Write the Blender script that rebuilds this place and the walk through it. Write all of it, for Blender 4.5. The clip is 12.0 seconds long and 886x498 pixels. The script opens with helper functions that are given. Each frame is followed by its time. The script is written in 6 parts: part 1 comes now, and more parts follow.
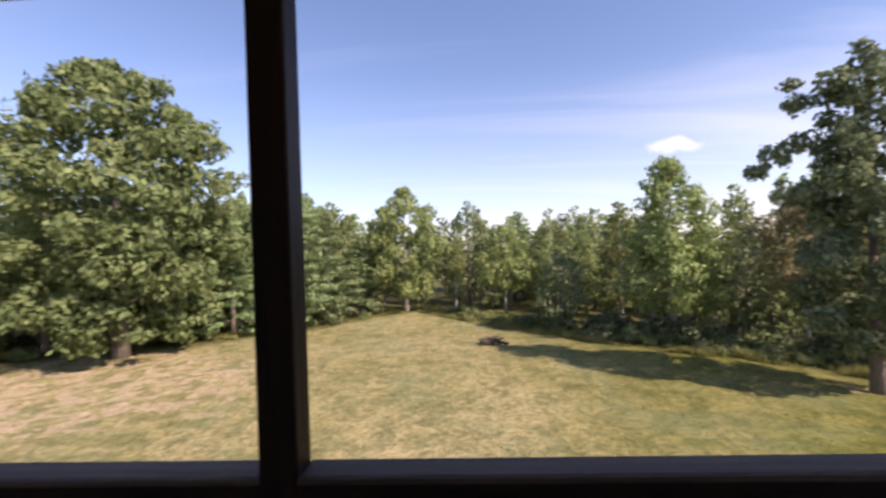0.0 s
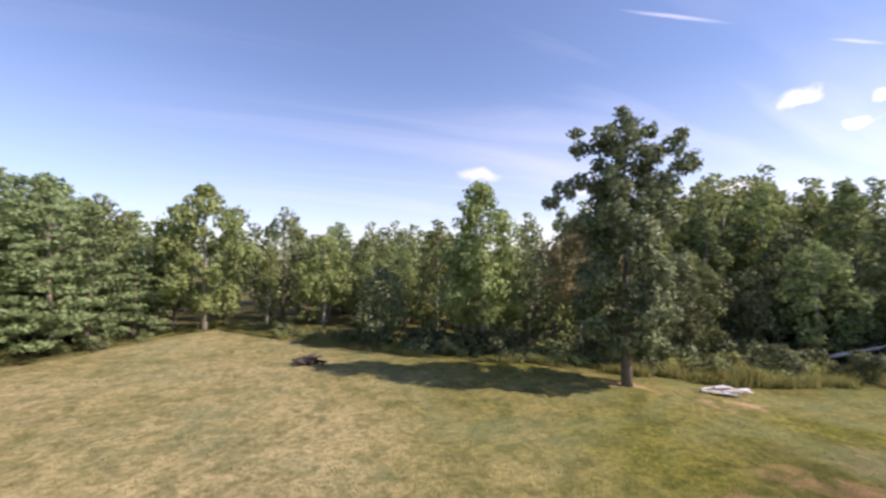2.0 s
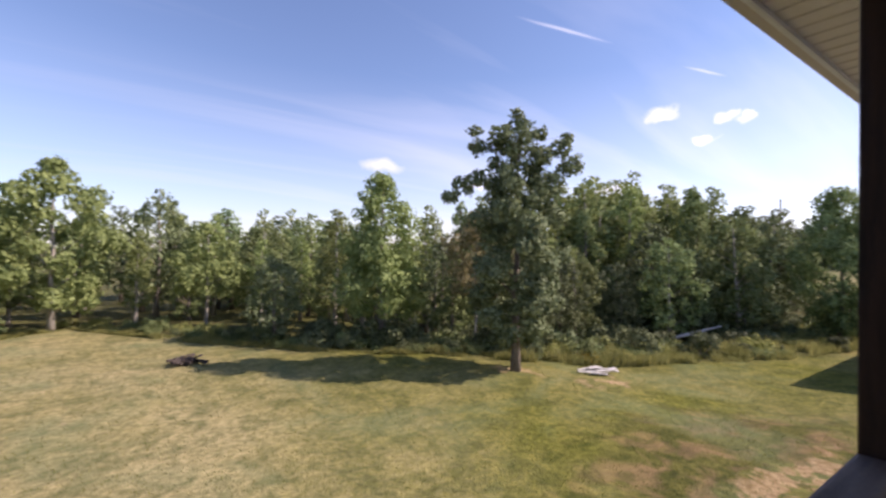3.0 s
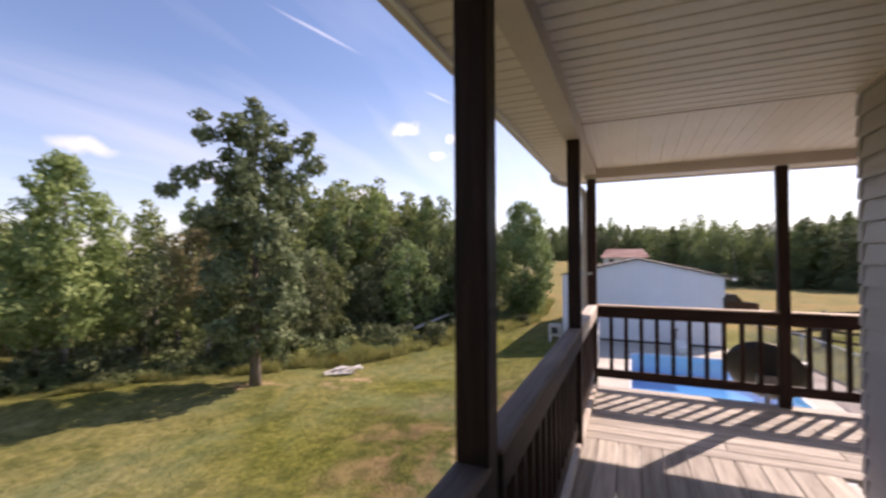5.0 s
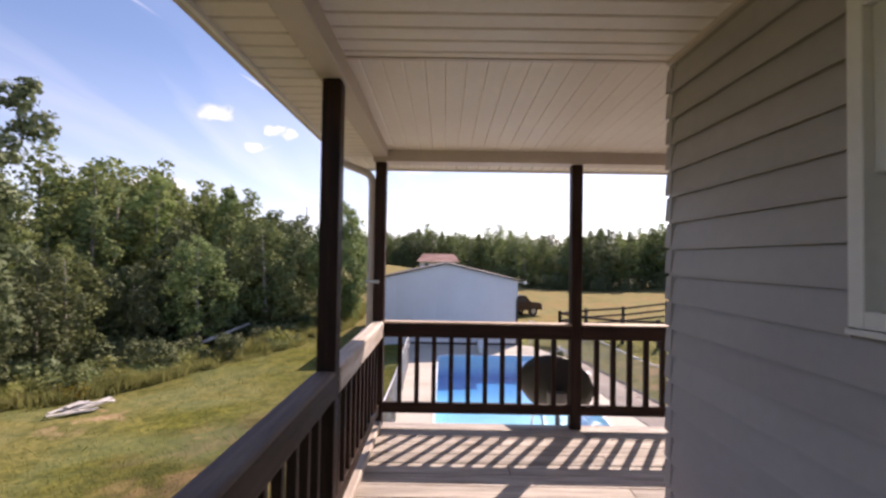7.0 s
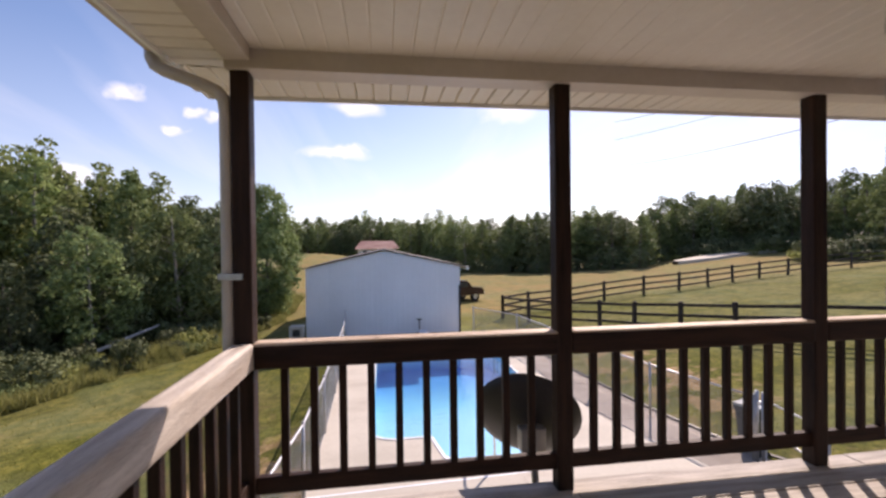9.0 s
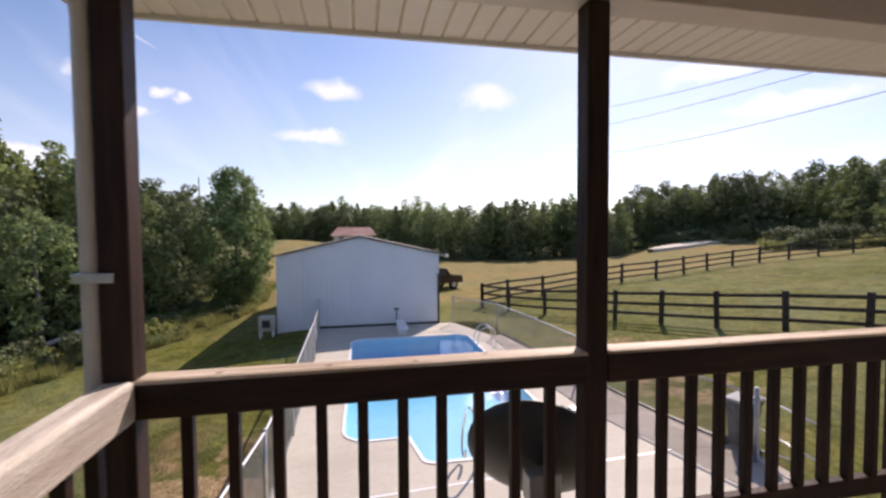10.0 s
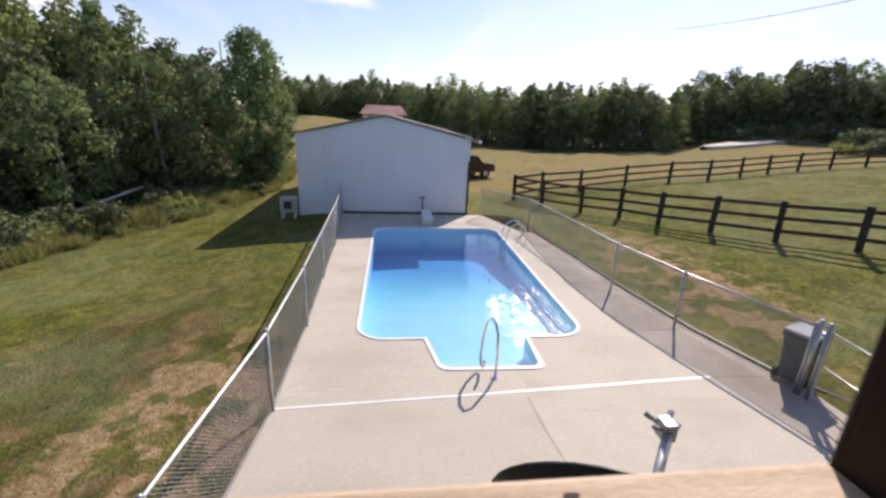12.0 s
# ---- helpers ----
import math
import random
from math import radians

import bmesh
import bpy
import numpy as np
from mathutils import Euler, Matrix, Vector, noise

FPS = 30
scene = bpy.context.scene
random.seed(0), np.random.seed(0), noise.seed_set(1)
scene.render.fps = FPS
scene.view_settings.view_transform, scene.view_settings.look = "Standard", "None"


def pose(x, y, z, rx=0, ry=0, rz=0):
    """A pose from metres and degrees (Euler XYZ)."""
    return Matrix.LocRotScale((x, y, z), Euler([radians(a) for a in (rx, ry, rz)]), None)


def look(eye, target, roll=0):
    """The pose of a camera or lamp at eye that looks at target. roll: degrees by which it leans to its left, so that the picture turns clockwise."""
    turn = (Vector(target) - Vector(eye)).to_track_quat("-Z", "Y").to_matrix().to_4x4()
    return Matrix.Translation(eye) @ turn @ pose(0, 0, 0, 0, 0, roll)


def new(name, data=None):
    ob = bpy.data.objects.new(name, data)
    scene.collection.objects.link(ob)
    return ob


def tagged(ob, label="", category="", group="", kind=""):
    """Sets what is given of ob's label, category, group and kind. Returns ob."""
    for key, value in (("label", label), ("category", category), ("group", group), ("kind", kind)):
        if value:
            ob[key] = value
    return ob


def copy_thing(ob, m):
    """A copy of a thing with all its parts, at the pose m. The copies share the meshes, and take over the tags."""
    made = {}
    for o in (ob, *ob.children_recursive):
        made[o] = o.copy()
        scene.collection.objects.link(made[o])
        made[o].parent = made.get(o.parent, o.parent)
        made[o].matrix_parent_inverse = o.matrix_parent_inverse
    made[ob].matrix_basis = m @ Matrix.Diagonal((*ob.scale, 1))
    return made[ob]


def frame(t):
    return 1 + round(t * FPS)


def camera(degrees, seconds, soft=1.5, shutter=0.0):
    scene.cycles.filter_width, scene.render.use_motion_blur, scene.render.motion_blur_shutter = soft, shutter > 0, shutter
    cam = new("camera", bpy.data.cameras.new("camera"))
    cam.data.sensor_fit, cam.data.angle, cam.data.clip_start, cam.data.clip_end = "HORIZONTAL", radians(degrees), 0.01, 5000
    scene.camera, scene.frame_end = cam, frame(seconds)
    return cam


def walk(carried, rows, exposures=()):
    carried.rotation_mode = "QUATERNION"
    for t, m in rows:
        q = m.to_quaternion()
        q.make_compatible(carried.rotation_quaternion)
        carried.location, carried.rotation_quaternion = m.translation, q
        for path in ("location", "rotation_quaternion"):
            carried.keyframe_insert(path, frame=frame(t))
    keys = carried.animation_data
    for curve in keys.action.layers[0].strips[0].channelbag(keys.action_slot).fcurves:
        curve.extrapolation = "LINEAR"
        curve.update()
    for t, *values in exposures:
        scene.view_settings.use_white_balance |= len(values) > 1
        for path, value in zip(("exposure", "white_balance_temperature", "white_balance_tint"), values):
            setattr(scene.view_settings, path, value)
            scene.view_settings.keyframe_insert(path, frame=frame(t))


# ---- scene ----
import collections

cam = camera(92.3, 12.0, soft=2.6, shutter=0.4)
PATH = [
    (0, (-0.071, -0.38, 1.348), (-0.172, 1.618, 1.356), -2.0),
    (0.5, (-0.115, -0.14, 1.35), (0.088, 1.85, 1.368), -1.8),
    (1, (-0.14, 0.115, 1.352), (0.261, 2.074, 1.383), -1.4),
    (1.5, (-0.15, 0.25, 1.355), (0.379, 2.179, 1.411), -0.5),
    (2, (-0.15, 0.31, 1.358), (0.571, 2.175, 1.41), 0.1),
    (2.5, (-0.12, 0.33, 1.361), (0.821, 2.094, 1.406), 0.6),
    (4.3, (0.165, 0.275, 1.383), (1.754, 1.49, 1.367), -0.9),
    (4.5, (0.226, 0.27, 1.384), (1.895, 1.374, 1.386), -1.5),
    (5, (0.445, 0.215, 1.386), (2.276, 1.02, 1.415), -0.3),
    (5.5, (0.712, 0.199, 1.384), (2.656, 0.664, 1.443), 0.3),
    (6, (1.03, 0.165, 1.382), (3.012, 0.422, 1.461), -0.5),
    (6.5, (1.313, 0.079, 1.389), (3.307, 0.215, 1.457), 0.1),
    (7, (1.655, 0.049, 1.382), (3.655, 0.055, 1.428), 0.9),
    (7.2, (1.789, 0.036, 1.38), (3.788, 0.014, 1.424), 0.9),
    (8.8, (2.865, -0.082, 1.328), (4.846, -0.355, 1.327), -1.1),
    (9, (3.004, -0.096, 1.325), (4.985, -0.37, 1.308), -0.7),
    (9.5, (3.357, -0.129, 1.317), (5.333, -0.436, 1.273), -0.3),
    (10, (3.696, -0.167, 1.319), (5.659, -0.543, 1.24), -0.4),
    (10.5, (3.996, -0.238, 1.311), (5.96, -0.579, 1.146), 0.2),
    (11, (4.288, -0.308, 1.306), (6.241, -0.626, 1.014), 1.5),
    (11.5, (4.59, -0.353, 1.308), (6.514, -0.68, 0.869), 2.7),
    (12, (4.846, -0.4, 1.3), (6.738, -0.637, 0.696), 2.5),
]
EXPOSURES = [(0.0, 0.7, 7250, 31), (2.5, 0.54, 6900, 31), (5.0, 0.54, 7250, 30), (7.2, 0.5, 7250, 30), (9.0, 0.25, 7100, 28), (12.0, 0.08, 6950, 21)]
walk(cam, [(t, look(eye, target, roll)) for t, eye, target, roll in PATH], EXPOSURES)

# ---- world, sun, sky ----
SUN_AZ, SUN_EL = -34.0, 39.5
wd = bpy.data.worlds.new("sky")
scene.world = wd
wd.use_nodes = True


def sky_nodes():
    nt = wd.node_tree
    N, L = nt.nodes, nt.links
    N.clear()
    out = N.new("ShaderNodeOutputWorld")
    bg = N.new("ShaderNodeBackground")
    sky = N.new("ShaderNodeTexSky")
    sky.sky_type = "NISHITA"
    sky.sun_disc = False
    sky.sun_elevation = radians(SUN_EL)
    sky.sun_rotation = radians(90 - SUN_AZ)
    sky.air_density, sky.dust_density, sky.ozone_density = 1.0, 0.5, 5.0
    co = N.new("ShaderNodeTexCoord")
    sep = N.new("ShaderNodeSeparateXYZ")
    L.new(co.outputs["Generated"], sep.inputs[0])

    def m(op, a, b=None, c=None, clamp=False):
        n = N.new("ShaderNodeMath")
        n.operation, n.use_clamp = op, clamp
        for i, v in enumerate((a, b, c)):
            if v is None:
                continue
            if isinstance(v, (int, float)):
                n.inputs[i].default_value = v
            else:
                L.new(v, n.inputs[i])
        return n.outputs[0]

    zz = m("MAXIMUM", m("ADD", sep.outputs[2], 0.12), 0.03)
    comb = N.new("ShaderNodeCombineXYZ")
    L.new(m("DIVIDE", sep.outputs[0], zz), comb.inputs[0])
    L.new(m("DIVIDE", sep.outputs[1], zz), comb.inputs[1])
    # thin streaks of high cloud
    mp = N.new("ShaderNodeMapping")
    mp.inputs["Rotation"].default_value = (0, 0, radians(35))
    mp.inputs["Scale"].default_value = (0.3, 1.5, 1)
    L.new(comb.outputs[0], mp.inputs[0])
    n1 = N.new("ShaderNodeTexNoise")
    n1.inputs["Scale"].default_value, n1.inputs["Detail"].default_value, n1.inputs["Distortion"].default_value = 1.0, 6, 0.6
    L.new(mp.outputs[0], n1.inputs["Vector"])
    streak = m("MULTIPLY", m("MULTIPLY", m("SUBTRACT", n1.outputs[0], 0.47, clamp=True), 1.5, clamp=True), 0.6)
    low = m("MULTIPLY", m("SUBTRACT", 0.38, sep.outputs[2], clamp=True), 0.7)
    streak = m("ADD", streak, low, clamp=True)
    # small fair-weather puffs
    n2 = N.new("ShaderNodeTexNoise")
    n2.inputs["Scale"].default_value, n2.inputs["Detail"].default_value = 17.0, 8
    L.new(co.outputs["Generated"], n2.inputs["Vector"])
    wob = m("MULTIPLY", m("SUBTRACT", n2.outputs[0], 0.5), 0.1)
    puff = None
    for az, el, w, h, *lean in PUFFS + TRAILS:
        wobs = (wob, m("MULTIPLY", wob, 0.5)) if h > 0.008 else (0.0, m("MULTIPLY", wob, 0.06))
        a, e = radians(az), radians(el)
        tv, rv, uv = (math.cos(a) * math.cos(e), math.sin(a) * math.cos(e), math.sin(e)), (math.sin(a), -math.cos(a), 0), None
        uv = Vector(rv).cross(Vector(tv))
        c, q = math.cos(radians(lean[0] if lean else 0)), math.sin(radians(lean[0] if lean else 0))
        rv, uv = tuple(Vector(rv) * c + uv * q), tuple(uv * c - Vector(rv) * q)
        parts = []
        for axis, size, wobble in ((rv, w, wobs[0]), (uv, h, wobs[1])):
            dn = N.new("ShaderNodeVectorMath")
            dn.operation = "DOT_PRODUCT"
            L.new(co.outputs["Generated"], dn.inputs[0])
            dn.inputs[1].default_value = axis
            q = m("DIVIDE", m("ADD", dn.outputs["Value"], wobble), size)
            parts.append(m("MULTIPLY", q, q))
        fr = N.new("ShaderNodeVectorMath")
        fr.operation = "DOT_PRODUCT"
        L.new(co.outputs["Generated"], fr.inputs[0])
        fr.inputs[1].default_value = tv
        one = m("MULTIPLY", m("SUBTRACT", 1.0, m("ADD", parts[0], parts[1]), clamp=True), m("GREATER_THAN", fr.outputs["Value"], 0.5))
        one = m("MULTIPLY", m("MULTIPLY", one, m("ADD", one, 0.35)), 0.62 if h > 0.008 else 0.26)
        puff = one if puff is None else m("MAXIMUM", puff, one)
    mix = N.new("ShaderNodeMix")
    mix.data_type = "RGBA"
    L.new(m("MAXIMUM", streak, puff), mix.inputs[0])
    L.new(sky.outputs[0], mix.inputs[6])
    # cloud and haze are brighter towards the sun
    sd = N.new("ShaderNodeVectorMath")
    sd.operation = "DOT_PRODUCT"
    L.new(co.outputs["Generated"], sd.inputs[0])
    sd.inputs[1].default_value = (math.cos(radians(SUN_AZ)), math.sin(radians(SUN_AZ)), 0)
    tint = N.new("ShaderNodeMix")
    tint.data_type = "RGBA"
    L.new(m("MULTIPLY_ADD", sd.outputs["Value"], 0.75, 0.7, clamp=True), tint.inputs[0])
    tint.inputs[6].default_value, tint.inputs[7].default_value = HAZE, CLOUD
    L.new(tint.outputs[2], mix.inputs[7])
    L.new(mix.outputs[2], bg.inputs[0])
    bg.inputs[1].default_value = SKY
    L.new(bg.outputs[0], out.inputs[0])


PUFFS = [(28.2, 16.6, 0.05, 0.02), (20.3, 15.2, 0.024, 0.014), (22.6, 15.3, 0.03, 0.013), (24.5, 13.2, 0.035, 0.012), (63.9, 11.3, 0.08, 0.026), (35.4, 7.9, 0.07, 0.02), (3.0, 17.8, 0.085, 0.03), (-16.8, 17.2, 0.08, 0.04),
         (5.7, 12.1, 0.11, 0.026), (33.0, 7.5, 0.07, 0.026), (-43.0, 17.5, 0.13, 0.03), (-50.0, 13.0, 0.14, 0.03), (52.0, 8.5, 0.05, 0.012)]
TRAILS = [(40.0, 27.0, 0.11, 0.0045, -20), (24.2, 20.4, 0.05, 0.004, -24), (58, 33, 0.1, 0.006, -12)]
CLOUD, HAZE, SKY = (7.5, 7.8, 8.4, 1), (3.2, 3.7, 4.7, 1), 0.14
sky_nodes()

sun = new("sun", bpy.data.lights.new("sun", "SUN"))
sun.data.energy, sun.data.angle, sun.data.color = 4.8, radians(0.5), (1.0, 0.93, 0.82)
_a, _e = radians(SUN_AZ), radians(SUN_EL)
sun.matrix_world = look((0, 0, 0), (-math.cos(_a) * math.cos(_e), -math.sin(_a) * math.cos(_e), -math.sin(_e)))
sun.location = (0, 0, 60)


# ---- materials ----
def material(name, low, high, scale=6.0, rough=0.6, bump=0.2, fine=40.0, stretch=(1, 1, 1), metal=0.0, spread=0.12, dist=0.01, coords="Object", stain=None, stain_scale=1.2):
    """Two scales of noise between two colours, with bump and a small change from piece to piece."""
    mt = bpy.data.materials.new(name)
    mt.use_nodes = True
    nt = mt.node_tree
    N, L = nt.nodes, nt.links
    p = N["Principled BSDF"]
    p.inputs["Roughness"].default_value, p.inputs["Metallic"].default_value = rough, metal
    co, mp = N.new("ShaderNodeTexCoord"), N.new("ShaderNodeMapping")
    mp.inputs["Scale"].default_value = stretch
    L.new(co.outputs[coords], mp.inputs[0])
    info = N.new("ShaderNodeObjectInfo")
    off = N.new("ShaderNodeVectorMath")
    off.operation = "MULTIPLY_ADD"
    L.new(info.outputs["Random"], off.inputs[0])
    off.inputs[1].default_value = (37, 17, 23)
    L.new(mp.outputs[0], off.inputs[2])
    a, b = N.new("ShaderNodeTexNoise"), N.new("ShaderNodeTexNoise")
    a.inputs["Scale"].default_value, a.inputs["Detail"].default_value = scale, 6
    b.inputs["Scale"].default_value, b.inputs["Detail"].default_value = fine, 4
    for n in (a, b):
        L.new(off.outputs[0], n.inputs["Vector"])
    add = N.new("ShaderNodeMath")
    add.operation = "MULTIPLY_ADD"
    L.new(b.outputs[0], add.inputs[0])
    add.inputs[1].default_value = 0.45
    L.new(a.outputs[0], add.inputs[2])
    ramp = N.new("ShaderNodeValToRGB")
    ramp.color_ramp.elements[0].position, ramp.color_ramp.elements[1].position = 0.5, 0.95
    ramp.color_ramp.elements[0].color, ramp.color_ramp.elements[1].color = (*low, 1), (*high, 1)
    L.new(add.outputs[0], ramp.inputs[0])
    col = ramp.outputs[0]
    if stain:
        s = N.new("ShaderNodeTexNoise")
        s.inputs["Scale"].default_value, s.inputs["Detail"].default_value = stain_scale, 5
        L.new(off.outputs[0], s.inputs["Vector"])
        r2 = N.new("ShaderNodeValToRGB")
        r2.color_ramp.elements[0].position, r2.color_ramp.elements[1].position = 0.48, 0.68
        L.new(s.outputs[0], r2.inputs[0])
        mx = N.new("ShaderNodeMix")
        mx.data_type = "RGBA"
        L.new(r2.outputs[0], mx.inputs[0])
        L.new(col, mx.inputs[6])
        mx.inputs[7].default_value = (*stain, 1)
        col = mx.outputs[2]
    hsv = N.new("ShaderNodeHueSaturation")
    mr = N.new("ShaderNodeMapRange")
    mr.inputs[3].default_value, mr.inputs[4].default_value = 1 - spread, 1 + spread
    L.new(info.outputs["Random"], mr.inputs[0])
    L.new(mr.outputs[0], hsv.inputs["Value"])
    L.new(col, hsv.inputs["Color"])
    L.new(hsv.outputs[0], p.inputs["Base Color"])
    bp = N.new("ShaderNodeBump")
    bp.inputs["Strength"].default_value, bp.inputs["Distance"].default_value = bump, dist
    L.new(add.outputs[0], bp.inputs["Height"])
    L.new(bp.outputs[0], p.inputs["Normal"])
    return mt


def leaf_material(name, low, high, rough=0.7, through_light=0.5):
    mt = bpy.data.materials.new(name)
    mt.use_nodes = True
    nt = mt.node_tree
    N, L = nt.nodes, nt.links
    p = N["Principled BSDF"]
    p.inputs["Roughness"].default_value = rough
    p.inputs["Specular IOR Level"].default_value = 0.15
    geo, ob = N.new("ShaderNodeNewGeometry"), N.new("ShaderNodeObjectInfo")
    co, ns = N.new("ShaderNodeTexCoord"), N.new("ShaderNodeTexNoise")
    ns.inputs["Scale"].default_value, ns.inputs["Detail"].default_value = 1.1, 3
    L.new(co.outputs["Object"], ns.inputs["Vector"])
    mth = N.new("ShaderNodeMath")
    mth.operation = "MULTIPLY_ADD"
    L.new(geo.outputs["Random Per Island"], mth.inputs[0])
    mth.inputs[1].default_value = 0.55
    m2 = N.new("ShaderNodeMath")
    m2.operation = "SUBTRACT"
    L.new(ns.outputs[0], m2.inputs[0])
    m2.inputs[1].default_value = 0.25
    L.new(m2.outputs[0], mth.inputs[2])
    ramp = N.new("ShaderNodeValToRGB")
    ramp.color_ramp.elements[0].color, ramp.color_ramp.elements[1].color = (*low, 1), (*high, 1)
    L.new(mth.outputs[0], ramp.inputs[0])
    hsv = N.new("ShaderNodeHueSaturation")
    for sock, lo, hi in (("Value", 0.75, 1.25), ("Hue", 0.485, 0.515)):
        mr = N.new("ShaderNodeMapRange")
        mr.inputs[3].default_value, mr.inputs[4].default_value = lo, hi
        L.new(ob.outputs["Random"], mr.inputs[0])
        L.new(mr.outputs[0], hsv.inputs[sock])
    L.new(ramp.outputs[0], hsv.inputs["Color"])
    L.new(hsv.outputs[0], p.inputs["Base Color"])
    tr, mix = N.new("ShaderNodeBsdfTranslucent"), N.new("ShaderNodeMixShader")
    L.new(hsv.outputs[0], tr.inputs[0])
    mix.inputs[0].default_value = through_light
    L.new(p.outputs[0], mix.inputs[1])
    L.new(tr.outputs[0], mix.inputs[2])
    L.new(mix.outputs[0], N["Material Output"].inputs[0])
    return mt


